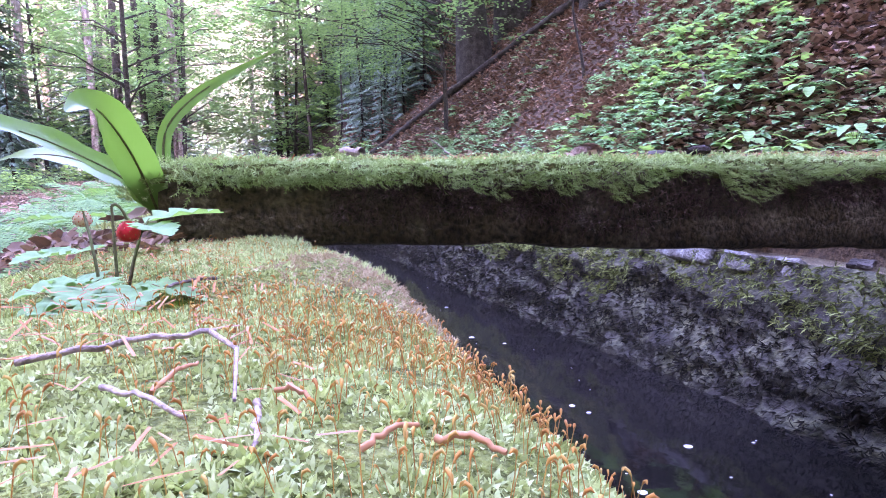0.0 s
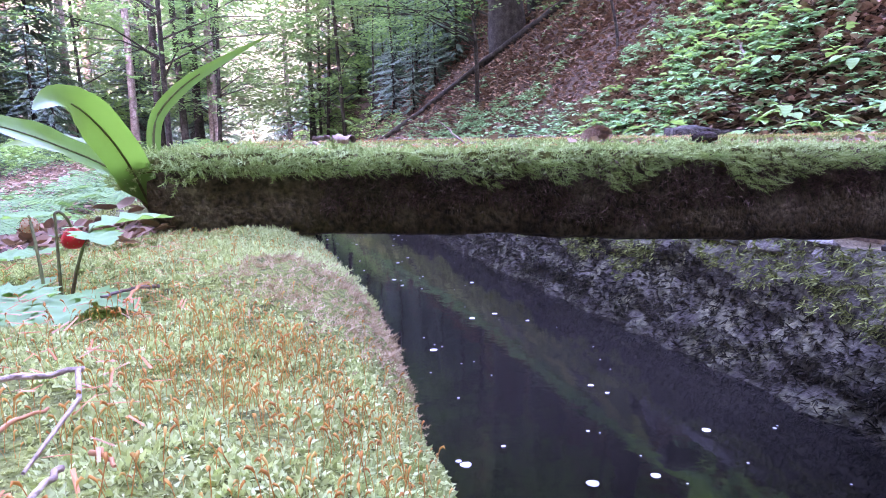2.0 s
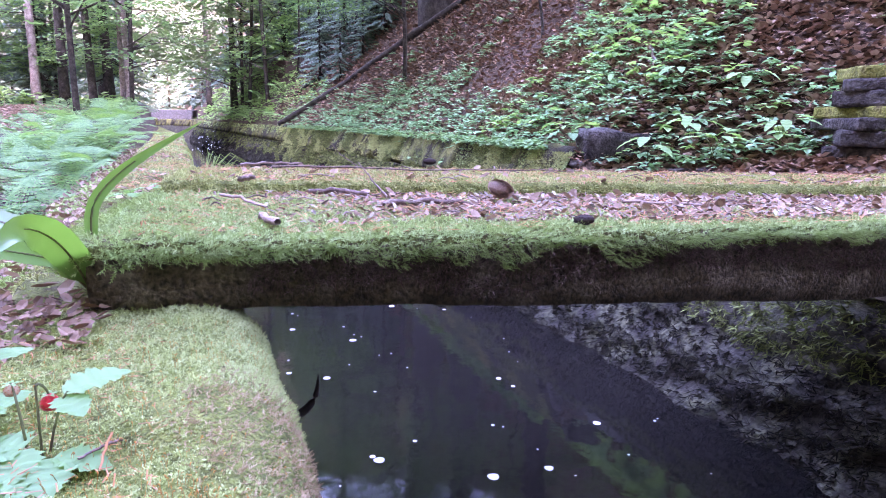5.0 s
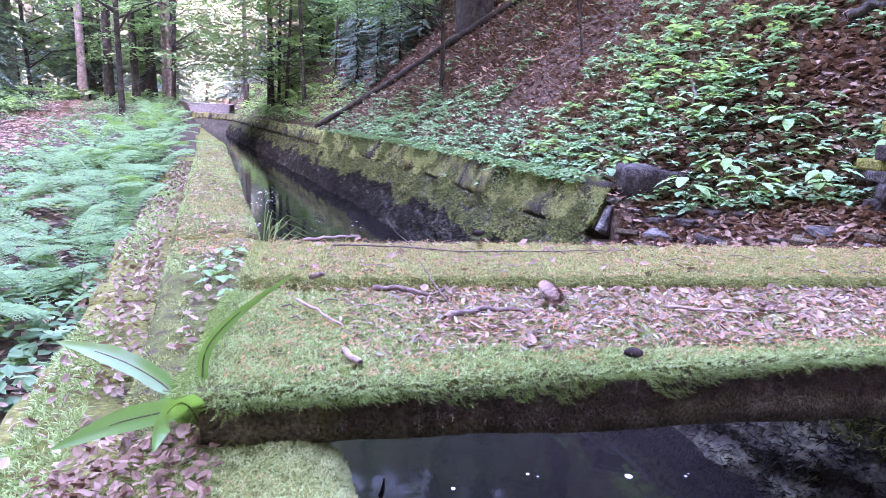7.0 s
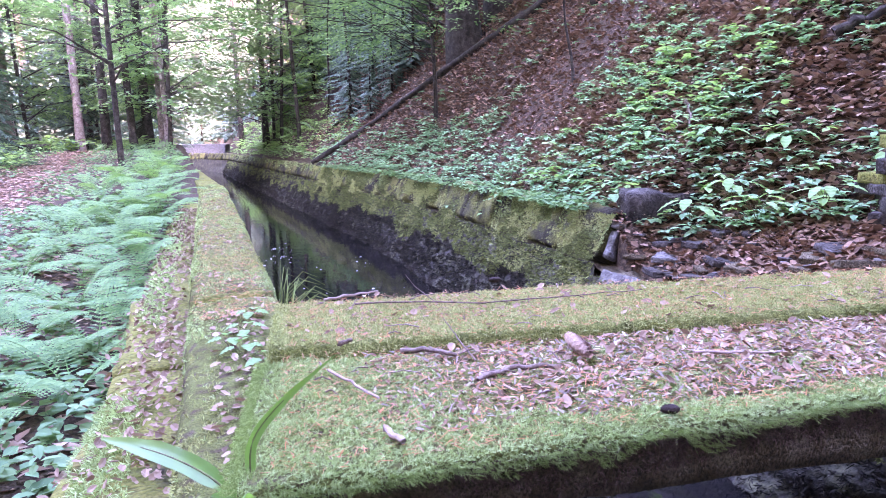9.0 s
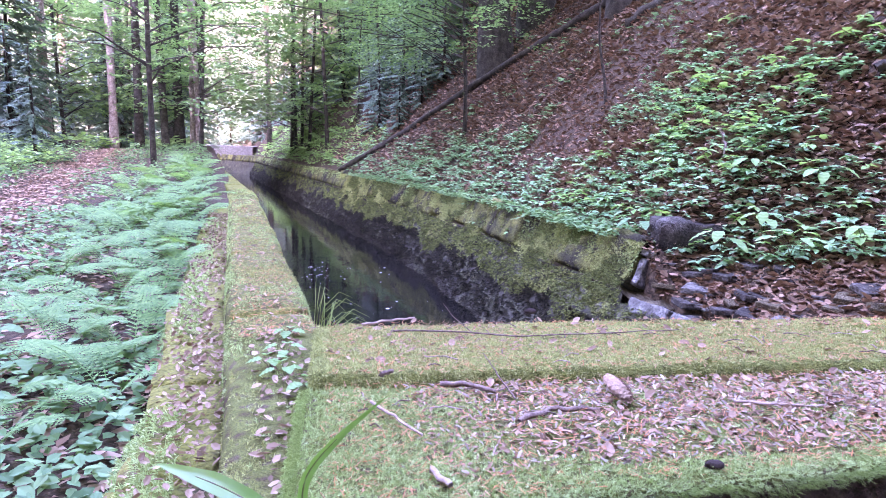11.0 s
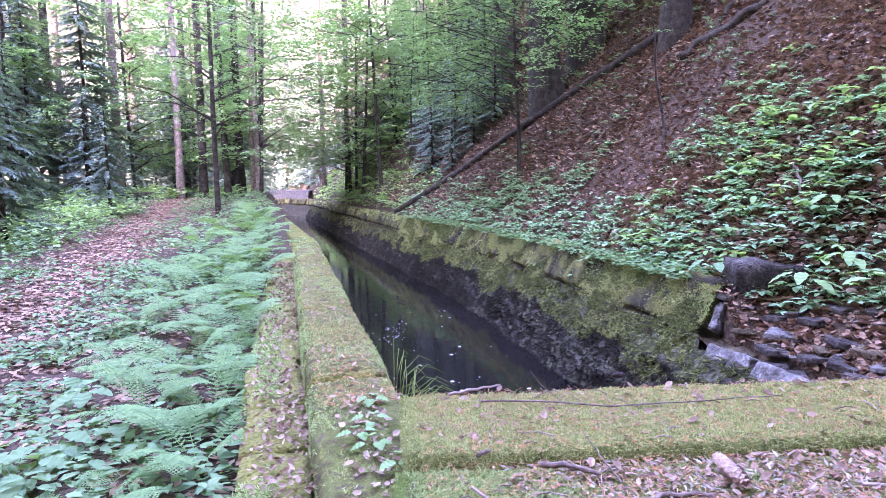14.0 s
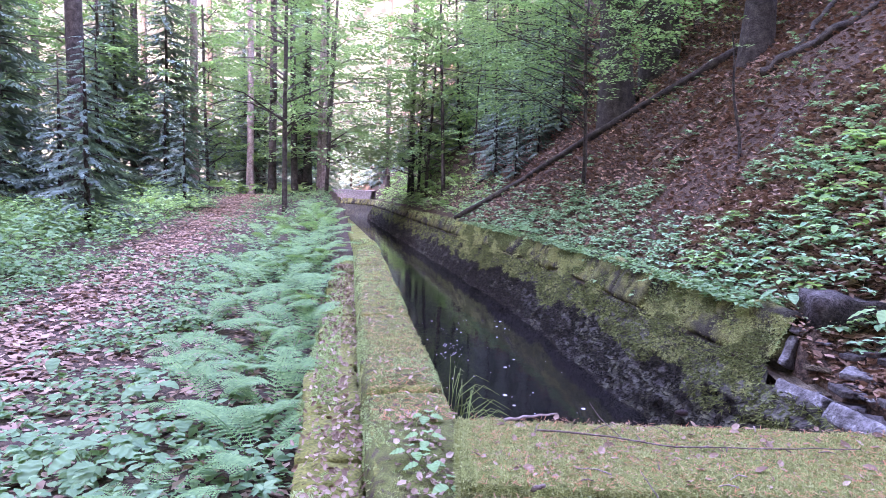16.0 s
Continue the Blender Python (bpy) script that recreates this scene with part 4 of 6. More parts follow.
u, v = rnd(14000, 0.0, 3.3), rnd(14000, 0.02, 1.52)
litter("needle_litter", on_slab(u, v, np.where(v < 0.88, 0.1, 0.134)), (0.010, 0.032), M_NEEDLE, "rusty fallen needles over the slabs", "needles", NEEDLE, 0.35)
y = 0.3 + 8 * rnd(900) ** 1.4
x = rnd(900, -0.43, -0.04)
ok = 2.2 * rnd(900) < np.where(fbm(y * 3, x * 6, 23) > 0.5, 1, 0.2)
litter("leaf_litter", np.stack([x, y, np.full_like(x, 0.016)], -1)[ok], (0.02, 0.06), M_PALELITTER, "leaf bits on the mossy coping", "dead leaves", SLIVER, 0.4)
y = 0.3 + 8 * rnd(2600) ** 1.4
litter("needle_litter", np.stack([rnd(2600, -0.43, -0.04), y, np.full_like(y, 0.018)], -1), (0.015, 0.04), M_NEEDLE, "rusty needles on the mossy coping", "needles", NEEDLE, 0.3)
x, y = rnd(800, -0.43, -0.15), rnd(800, -2.42, -1.55)
litter("needle_litter", np.stack([x, y, np.full_like(x, -0.03)], -1), (0.007, 0.018), M_NEEDLE, "orange needles and bud scales on the moss", "needles", NEEDLE, 0.35)


def twig(points, r0, r1, material, label, name="twig", forks=()):
    base = np.asarray(points[0], float)
    t = np.linspace(0, len(points) - 1, 4 * len(points))
    q = np.asarray(points, float) - base
    p = np.stack([np.interp(t, np.arange(len(q)), q[:, c]) for c in range(3)], -1)
    p[1:-1] += RNG.normal(0, r0 * 0.35, (len(p) - 2, 3))
    ob = build(name, *tube(p, np.linspace(r0, r1, len(p)), 6), material, None, True)
    ob.location = base
    for fork in forks:
        f = np.asarray(fork, float) - base
        build("side_twig", *tube(f, np.linspace(r1 * 1.1, r1 * 0.5, len(f)), 5), material, ob, True)
    return tagged(ob, label, "twig")


TOPN, TOPF = 0.1, 0.135
twig([(0.268, -0.709, 0.098), (0.35, -0.75, 0.105), (0.43, -0.83, 0.1)], 0.011, 0.007, M_TWIG, "short thick dry twig lying on the slab")
twig([(0.411, -1.055, 0.095), (0.55, -1.0, 0.1), (0.72, -1.03, 0.088)], 0.010, 0.007, M_TWIG, "knobbly brown twig lying among leaves")
twig([(0.23, -0.17, 0.14), (0.45, -0.24, 0.145), (0.70, -0.37, 0.14), (1.05, -0.42, 0.14), (1.5, -0.45, 0.135)], 0.0045, 0.002, M_TWIG, "long thin dark twig across the mossy slab",
     forks=[[(0.55, -0.29, 0.145), (0.5, -0.18, 0.19), (0.47, -0.13, 0.24)]])
twig([(0.12, -0.05, 0.14), (0.25, -0.03, 0.145), (0.38, 0.01, 0.14)], 0.007, 0.004, M_PALETWIG, "pale peeling twig at the slab's corner")
twig([(0.469, -0.90, 0.1), (0.455, -0.80, 0.14), (0.44, -0.68, 0.19)], 0.0035, 0.0015, M_TWIG, "thin twig sticking up from the litter")
twig([(-0.005, -0.82, 0.11), (0.03, -0.95, 0.115), (0.09, -1.08, 0.105)], 0.005, 0.0035, M_PALETWIG, "bleached bent twig on the moss")
twig([(0.046, -1.287, 0.115), (0.074, -1.367, 0.112)], 0.009, 0.008, M_PALETWIG, "short broken stick end on the moss")
twig([(0.06, -0.66, 0.14), (0.11, -0.65, 0.142)], 0.009, 0.007, M_TWIG, "small dark stub of wood on the moss")
twig([(1.2, -1.1, 0.09), (1.45, -1.2, 0.085), (1.7, -1.15, 0.07)], 0.006, 0.003, M_PALETWIG, "pale dry twig among the leaves")
twig([(-0.27, -2.226, -0.03), (-0.225, -2.222, -0.026), (-0.187, -2.214, -0.027)], 0.0017, 0.0014, M_PALETWIG, "pale brittle twig lying on the moss", forks=[[(-0.19, -2.214, -0.027), (-0.178, -2.26, -0.026), (-0.18, -2.321, -0.029)]])
for a, b, r, m, lab in (((-0.23, -2.267), (-0.196, -2.317), 0.0022, M_PALETWIG, "pale twig fragment on the moss"), ((-0.123, -2.367), (-0.108, -2.385), 0.0022, M_NEEDLE, "orange bud scale on the moss"),
                        ((-0.146, -2.366), (-0.125, -2.355), 0.002, M_NEEDLE, "orange bud scale on the moss"), ((-0.21, -2.283), (-0.195, -2.245), 0.002, M_NEEDLE, "rusty scale on the moss"),
                        ((-0.172, -2.31), (-0.175, -2.357), 0.0022, M_PALETWIG, "pale wood splinter on the moss"), ((-0.165, -2.30), (-0.154, -2.315), 0.002, M_NEEDLE, "orange scale on the moss"),
                        ((-0.202, -1.94), (-0.207, -2.02), 0.003, M_NEEDLE, "rusty curled scale on the moss"), ((-0.19, -1.96), (-0.23, -1.99), 0.003, M_TWIG, "dark bark flake on the moss")):
    twig([(*a, -0.034), ((a[0] + b[0]) / 2, (a[1] + b[1]) / 2, -0.031), (*b, -0.034)], r * 0.6, r * 0.4, m, lab, "twig" if m is not M_NEEDLE else "bud_scale")
for i in range(70):
    u, v, q, n = float(rnd(1, 0.1, 2.6)[0]), float(rnd(1, 0.12, 1.48)[0]), float(rnd(1, 0, 6.28)[0]), float(rnd(1, 0.03, 0.13)[0])
    h = 0.102 if v < 0.88 else 0.138
    d = np.array([math.cos(q), math.sin(q)]) * n
    w = on_slab(np.array([u, u + d[0] * 0.5, u + d[0]]), np.clip(np.array([v, v + d[1] * 0.5 + 0.006, v + d[1]]), *((0.05, 0.84) if v < 0.88 else (0.93, 1.5))), np.array([h, h + 0.008, h]))
    twig([tuple(c) for c in w], 0.0028, 0.0014, M_TWIG if i % 3 else M_PALETWIG, "small dry twig lying on the mossy slab" if i % 3 else "small bleached twig on the mossy slab")
# orange spore stalks
n = 9000
x, y = rnd(n, -0.36, -0.02), -2.46 + 0.95 * rnd(n) ** 1.2
ok = rnd(n) < np.clip(0.10 + 1.1 * np.exp(-((x + 0.10) / 0.09) ** 2 - ((y + 2.18) / 0.17) ** 2) * (fbm(x * 22, y * 22, 321) > 0.4), 0, 1) * (1 - 0.9 * dead_patch(y, x))
x, y = x[ok], y[ok]
sz = np.interp(x, [p[0] for p in front], [p[1] for p in front]) + 0.004
sx = front_place(y, x, 0 * x)[:, 0]
stalk = tube([(0, 0, 0), (0.03, 0, 0.5), (0.12, 0, 0.95)], [0.013, 0.012, 0.011], 4)
cap = tube([(0.10, 0, 0.9), (0.15, 0, 1.0), (0.24, 0, 1.06), (0.3, 0, 1.0)], [0.015, 0.036, 0.04, 0.008], 6)
build("moss_stalk", *strew(merge([stalk, cap]), np.stack([sx, y, sz], -1), rnd(len(x), 0.008, 0.019), rnd(len(x), 0, 6.28), rnd(len(x), -0.35, 0.35)), M_SPORE, left_wall, True, "orange moss spore stalks", "stuff")


# ---- ferns ----
def frond(length, seed, lift=0.7):
    """An arching fern frond with toothed leaflets, root at the origin, growing along +y."""
    g = np.random.default_rng(seed)
    t = np.linspace(0, 1, 9)
    ry, rz = length * (0.88 * t), length * (lift * t - 0.55 * lift * t ** 2.4)
    bend = 0.12 * length * g.uniform(-1, 1)
    stem = np.stack([bend * t ** 2, ry, rz], -1)
    sv, sf = tube(stem, np.linspace(0.006, 0.0015, 9), 4)
    sf = np.concatenate([sf[:, [0, 1, 2]], sf[:, [0, 2, 3]]])
    pieces = [(sv, sf)]
    pairs = 20
    for i in range(pairs):
        q = 0.16 + 0.82 * i / (pairs - 1)
        c = np.array([np.interp(q, t, stem[:, k]) for k in range(3)])
        d = np.array([np.interp(min(1, q + 0.05), t, stem[:, k]) for k in range(3)]) - np.array([np.interp(q - 0.05, t, stem[:, k]) for k in range(3)])
        d /= np.linalg.norm(d)
        reach = length * 0.235 * math.sin(math.pi * min(1, 0.16 + 0.86 * (1 - q) ** 0.8)) * g.uniform(0.9, 1.1)
        for s in (-1, 1):
            out = np.array([s, 0, 0]) * 0.93 + d * 0.38 + np.array([0, 0, -0.10 - 0.1 * g.random()])
            out /= np.linalg.norm(out)
            side = np.cross(out, [0, 0, 1.0])
            side /= np.linalg.norm(side)
            teeth = 6
            v, f = [], []
            for k in range(teeth):
                a, b = k / teeth, (k + 1) / teeth
                w = reach * 0.17 * (1 - a) ** 0.6 + 0.002
                p0, p1 = c + out * reach * a, c + out * reach * b
                m0 = c + out * reach * (a * 0.5 + b * 0.5 + 0.04)
                n0 = len(v)
                v += [p0, p1, m0 + side * w, m0 - side * w]
                f += [(n0, n0 + 1, n0 + 2), (n0, n0 + 3, n0 + 1)]
            pieces.append((np.array(v), np.array(f)))
    return merge(pieces)


FRONDS = [frond(1.0, 100 + i, 0.55 + 0.12 * i) for i in range(4)]
FERN_MESHES = []


def fern(place, size, seed, label):
    g = np.random.default_rng(seed)
    ob = thing("fern", place, label, "fern", "ferns along the wall")
    count = int(g.integers(6, 9))
    for i in range(count):
        k = int(g.integers(0, 4))
        me = FERN_MESHES[k]
        fr = new("frond", me)
        fr.parent = ob
        s = size * g.uniform(0.75, 1.1)
        fr.matrix_basis = pose(0, 0, 0, g.uniform(-12, 22), g.uniform(-12, 12), 360 * i / count + g.uniform(-20, 20)) @ Matrix.Scale(s, 4)
    return ob


for v, f in FRONDS:
    tmp = build("frond", v, f, M_FERN)
    FERN_MESHES.append(tmp.data)
    bpy.data.objects.remove(tmp)
FERN_SPOTS = [(-1.05, 0.95, 0.62), (-1.45, 0.35, 0.5), (-0.95, 1.75, 0.6), (-1.5, 1.7, 0.6), (-0.85, 2.7, 0.62), (-1.35, 2.7, 0.65), (-1.9, 2.9, 0.5), (-0.95, 3.5, 0.7), (-1.5, 3.9, 0.75), (-2.1, 4.4, 0.6),
              (-0.95, 4.6, 0.75), (-1.4, 5.1, 0.8), (-0.9, 5.7, 0.7), (-1.9, 5.7, 0.7), (-1.4, 6.4, 0.8), (-0.85, 7.0, 0.7), (-2.2, 7.1, 0.7), (-1.5, 7.6, 0.8), (-0.8, 8.3, 0.75), (-1.3, 8.8, 0.8), (-2.1, 8.7, 0.7),
              (-0.7, 9.8, 0.75), (-1.4, 10.2, 0.8), (-2.2, 10.4, 0.7), (-0.6, 11.2, 0.8), (-1.3, 11.7, 0.8), (-0.4, 12.4, 0.8), (-1.9, 12.5, 0.8), (-1.0, 13.4, 0.8), (-0.5, 14.2, 0.8), (-1.6, 14.5, 0.8), (-1.0, 15.6, 0.8),
              (3.5, 20.2, 0.8), (3.3, 22.0, 0.8), (3.9, 22.5, 0.9), (3.3, 24.2, 0.9), (3.0, 26.5, 0.9), (3.6, 26, 0.9), (2.9, 29, 0.9), (3.4, 30, 1.0), (2.7, 32, 1.0)]
for i, (x, y, s) in enumerate(FERN_SPOTS):
    x = min(x, -1.08 - 0.056 * max(0, y - 10)) if x < 0 else x
    fern((x, y, float(ground_z(x, y)) - 0.01), s, 300 + i, "feathery pale green fern growing beside the canal wall" if x < 1 else "green fern on the bank above the canal")


# ---- herbs ----
def herb_bed(name, x, y, material, leaf, height, label, leaves=5, base=None):
    """Low plants: a few leaves held out on short stalks, all over a stretch of ground."""
    n = len(x)
    g = np.stack([x, y, base if base is not None else ground_z(x, y)], -1)
    pos, yaw, size = [], [], []
    h = rnd(n, *height)
    for i in range(leaves):
        a = rnd(n, 0, 6.28)
        r = rnd(n, 0.0, 0.06)
        pos.append(g + np.stack([np.cos(a + 1.57) * r, np.sin(a + 1.57) * r, h * rnd(n, 0.55, 1.0)], -1))
        yaw.append(a)
        size.append(rnd(n, *leaf))
    pos, yaw, size = np.concatenate(pos), np.concatenate(yaw), np.concatenate(size)
    m = len(pos)
    ob = build(name, *strew(LEAF if y.mean() < 8 else FLAKE, pos, size, yaw, rnd(m, -0.45, 0.3), rnd(m, -0.35, 0.35)), material)
    return tagged(ob, label, "plants", "", "stuff")


def whorl_bed(name, x, y, material, leaf, height, label, leaves=6):
    """Low seedlings, each a flat whorl of leaves on one stalk."""
    n = len(x)
    g = np.stack([x, y, ground_z(x, y) + rnd(n, *height)], -1)
    turn, grow = rnd(n, 0, 6.28), rnd(n, *leaf)
    lean = rnd(n, -0.2, 0.2)
    pos = np.concatenate([g + RNG.normal(0, 0.012, (n, 3)) for _ in range(leaves)])
    yaw = np.concatenate([turn + 6.283 * k / leaves + RNG.normal(0, 0.25, n) for k in range(leaves)])
    size = np.concatenate([grow * rnd(n, 0.7, 1.15) for _ in range(leaves)])
    tilt = np.concatenate([lean * math.cos(6.283 * k / leaves) - 0.12 + RNG.normal(0, 0.15, n) for k in range(leaves)])
    ob = build(name, *strew(LEAF if y.mean() < 9 else FLAKE, pos, size, yaw, tilt, RNG.normal(0, 0.2, n * leaves)), material)
    return tagged(ob, label, "plants", "", "stuff")


def path_clear(x, y):
    return 1 - np.exp(-((x - path_x(y)) / 0.62) ** 2)


x, y = spread(6500, (-7.0, -0.75), (-0.8, 9), lambda x, y: path_clear(x, y) * np.clip(fbm(x * 1.2, y * 1.2, 201) * 2.4 - 0.45, 0, 1))
herb_bed("ground_cover", x, y, M_HERB, (0.05, 0.10), (0.04, 0.16), "low blue-green woodland herbs beside the path")
x, y = spread(6500, (-13, -0.9), (7, 27), lambda x, y: path_clear(x, y) * np.clip(fbm(x * 0.8, y * 0.8, 203) * 2.2 - 0.35, 0, 1) * (x < xl(y) - 0.6))
herb_bed("ground_cover", x, y, M_HERB, (0.07, 0.14), (0.08, 0.35), "dense low undergrowth along the path")
x, y = spread(2600, (-12, -4.9), (11, 27), lambda x, y: path_clear(x, y) * np.clip(fbm(x * 0.5, y * 0.5, 205) * 3 - 1.2, 0, 1))
herb_bed("undergrowth", x, y, M_BRIGHT, (0.09, 0.18), (0.2, 0.75), "bright green brambles and nettles at the wood's edge", 7)
x, y = spread(1500, (-9.5, -5.0), (4, 14), lambda x, y: np.clip((-x - 5.0) * 0.6, 0, 1))
herb_bed("undergrowth", x, y, M_HERB, (0.09, 0.17), (0.15, 0.75), "leafy undergrowth left of the woodland path", 7)


def herb_share(x, y):
    """Herbs stand thick along the foot of the slope and thin out upwards, in drifts."""
    d = x - foot_x(y)
    drift = np.clip((fbm(x * 1.1, y * 1.1, 207) - 0.46) * 8, 0, 1)
    return (d > 0.05) * np.clip(1.5 - 0.55 * d + 0.07 * np.maximum(0, 8 - y), 0.12, 1) * np.clip(1.35 - 0.05 * y, 0.1, 1) * np.maximum(drift, np.clip(1.3 - 1.2 * d, 0, 0.8))


x, y = spread(9500, (3.4, 9.5), (0.6, 13), herb_share)
whorl_bed("slope_herbs", x, y, M_SLOPEHERB, (0.055, 0.11), (0.05, 0.18), "soft green seedlings in drifts on the leafy slope", 7)
x, y = spread(420, (3.4, 7.5), (-0.5, 5), herb_share)
whorl_bed("slope_herbs", x, y, M_BRIGHT, (0.08, 0.15), (0.12, 0.28), "fresh light green seedlings by the broken wall", 5)
x, y = spread(2600, (3.2, 8.5), (11, 20), lambda x, y: (x > foot_x(y)) * np.clip(0.9 - 0.5 * (x - foot_x(y)), 0.02, 1))
whorl_bed("slope_herbs", x, y, M_SLOPEHERB, (0.10, 0.17), (0.04, 0.2), "sparse herbs along the wall's top")
y = 2.8 + 14 * rnd(1500) ** 1.2
x = xw(y) + rnd(1500, -0.16, 0.3) - 0.06 * (fbm(y * 2, y * 0, 341) - 0.5)
herb_bed("slope_herbs", x, y, M_HERB, (0.05, 0.10), (0.02, 0.12), "small leaves spilling over the wall", 4, ztop(y) + 0.01)
x, y = spread(3600, (-20, 7), (26, 52), lambda x, y: np.clip(fbm(x * 0.4, y * 0.4, 209) * 3 - 0.9, 0.1, 1) * ((x < xl(y) - 0.6) | (x > xw(y) + 0.4)))
herb_bed("undergrowth", x, y, M_BRIGHT, (0.2, 0.42), (0.1, 0.6), "green undergrowth deep in the woods", 6)
x, y = spread(3000, (0.5, 5.6), (18, 48), lambda x, y: (x > xw(y) - 0.05) * (x < xw(y) + 1.6))
herb_bed("bank_grass", x, y, M_BRIGHT, (0.08, 0.16), (0.1, 0.35), "bright green growth on the far bank", 6)


def leafy_plant(place, leaves, size, height, material, label, name="plant", seed=1, flat=0.2, wide=0.5):
    """One plant: stems with single leaves, each a part."""
    g = np.random.default_rng(seed)
    ob = thing(name, place, label, "plant")
    for i in range(leaves):
        a = 2 * np.pi * i / leaves + g.uniform(-0.4, 0.4)
        r, h = height * g.uniform(0.3, 0.7), height * g.uniform(0.7, 1.1)
        tip = np.array([math.cos(a) * r, math.sin(a) * r, h])
        build("stem", *tube([(0, 0, 0), tip * [0.35, 0.35, 0.6], tip], [0.003, 0.0022, 0.0018], 5), M_STEM, ob, True)
        build("leaf", *broad_leaf(tip, a - math.pi / 2, size * g.uniform(0.8, 1.2), wide, g.uniform(-flat, flat * 0.4), 14, 0.0), material, ob, True)
    return ob


def broad_leaf(base, yaw, length, width, tilt, teeth=10, tooth=0.06, droop=0.25):
    """A leaf blade with a raised midrib, side folds and a toothed edge."""
    t = np.linspace(0, 1, teeth * 2 + 1)
    w = width * 0.5 * np.sin(np.pi * t ** 0.8) ** 0.75
    w = w * (1 + tooth * np.where(np.arange(len(t)) % 2 == 0, -1, 1) * 1.6) + 0.004
    z = -droop * t ** 2
    mid = np.stack([0 * t, t, z], -1)
    half = [np.stack([s * w, t + tooth * 0.4, z + 0.16 * w * (1 + 0.5 * np.sin(t * 26))], -1) for s in (-0.5, -1, 0.5, 1)]
    v = np.stack([half[1], half[0], mid, half[2], half[3]], 1).reshape(-1, 3) * length
    m = turned(np.array([yaw]), np.array([tilt]), np.array([0.0]))[0]
    return v @ m.T + np.asarray(base, float), grid_faces(len(t), 5)


for i, (x, y, n, s, h, wd) in enumerate([(-1.9, 0.78, 5, 0.17, 0.16, 0.75), (-2.2, 0.95, 4, 0.15, 0.13, 0.7), (-1.85, 1.15, 5, 0.16, 0.15, 0.75), (-3.1, 3.2, 5, 0.16, 0.2, 0.6), (-1.95, 2.05, 5, 0.15, 0.15, 0.7), (-2.5, 1.5, 4, 0.14, 0.13, 0.7),
                                     (-1.55, 1.3, 4, 0.14, 0.14, 0.7), (-2.3, 2.7, 5, 0.13, 0.14, 0.7), (-2.7, 2.3, 4, 0.13, 0.12, 0.7), (-1.7, 2.4, 5, 0.15, 0.17, 0.7)]):
    leafy_plant((x, y, float(ground_z(x, y))), n, s, h, M_HERB, "broad-leaved blue-green herb growing through dead leaves", "broad_leaved_herb", 500 + i, 0.3, wd)
for i, (x, y, z, n, s) in enumerate([(3.62, 2.72, 0.07, 6, 0.2), (3.98, 1.95, 0.0, 7, 0.2), (4.25, 1.75, 0.2, 7, 0.2), (4.1, 1.3, 0.1, 6, 0.2), (4.5, 2.2, 0.4, 6, 0.18), (4.4, 3.1, 0.45, 6, 0.16), (4.75, 1.6, 0.5, 6, 0.18), (4.4, 0.9, 0.2, 6, 0.18)]):
    leafy_plant((x, y, max(z, float(ground_z(x, y)))), n, s, 0.22, M_BRIGHT if i else M_HERB, "large-leaved green plant beside the broken wall", "large_leaved_plant", 540 + i, 0.35, 0.45)
for i, (y, z) in enumerate(((5.35, 0.0), (5.05, -0.1), (5.2, -0.3), (6.6, -0.3), (5.9, 0.02), (7.5, -0.1), (4.9, -0.02), (8.2, 0.0))):
    leafy_plant((float(xb(y)) + 0.52 * (z - WATER) - 0.03, y, z), 5, 0.10, 0.12, M_HERB, "small pale plant rooted in the canal wall", "wall_plant", 560 + i, 0.3, 0.6)
for i, (x, y) in enumerate(((-0.17, 0.34), (-0.2, 0.06), (-0.23, -0.2), (-0.15, -0.4), (-0.28, -0.1))):
    leafy_plant((x, y, -0.02), 4, 0.06, 0.06, M_STRAWLEAF, "small seedling with lobed leaves on the coping", "seedling", 580 + i, 0.2, 0.85)

# ---- strap fern at the slab's corner ----
tongue = thing("strap_fern", (-0.282, -1.34, -0.02), "glossy fern with long undivided strap leaves at the slab's corner", "fern")


def strap(points, width, seed, face=(0.2, -0.8, 0.6)):
    t = np.linspace(0, 1, 19)
    q = np.asarray(points, float)
    a = np.linspace(0, 1, len(q))
    c = np.stack([np.interp(t, a, q[:, k]) for k in range(3)], -1)
    for _ in range(3):
        c[1:-1] = (c[:-2] + 2 * c[1:-1] + c[2:]) / 4
    d = np.gradient(c, axis=0)
    side = np.cross(d, face)
    side /= np.linalg.norm(side, axis=1, keepdims=True)
    nrm = np.cross(side, d)
    nrm /= np.linalg.norm(nrm, axis=1, keepdims=True)
    w = width * np.clip(np.minimum((t - 0.12) * 6, 1), 0.06, 1) * np.clip((1 - t) * 2.6, 0.02, 1) ** 0.7
    wave = 0.12 * np.sin(t * 30 + seed)
    cols = [c + side * (w * s)[:, None] + nrm * (w * (abs(s) * 0.30 + (wave * abs(s) ** 2)))[:, None] for s in (-1, -0.55, 0, 0.55, 1)]
    return np.stack(cols, 1).reshape(-1, 3), grid_faces(19, 5), c


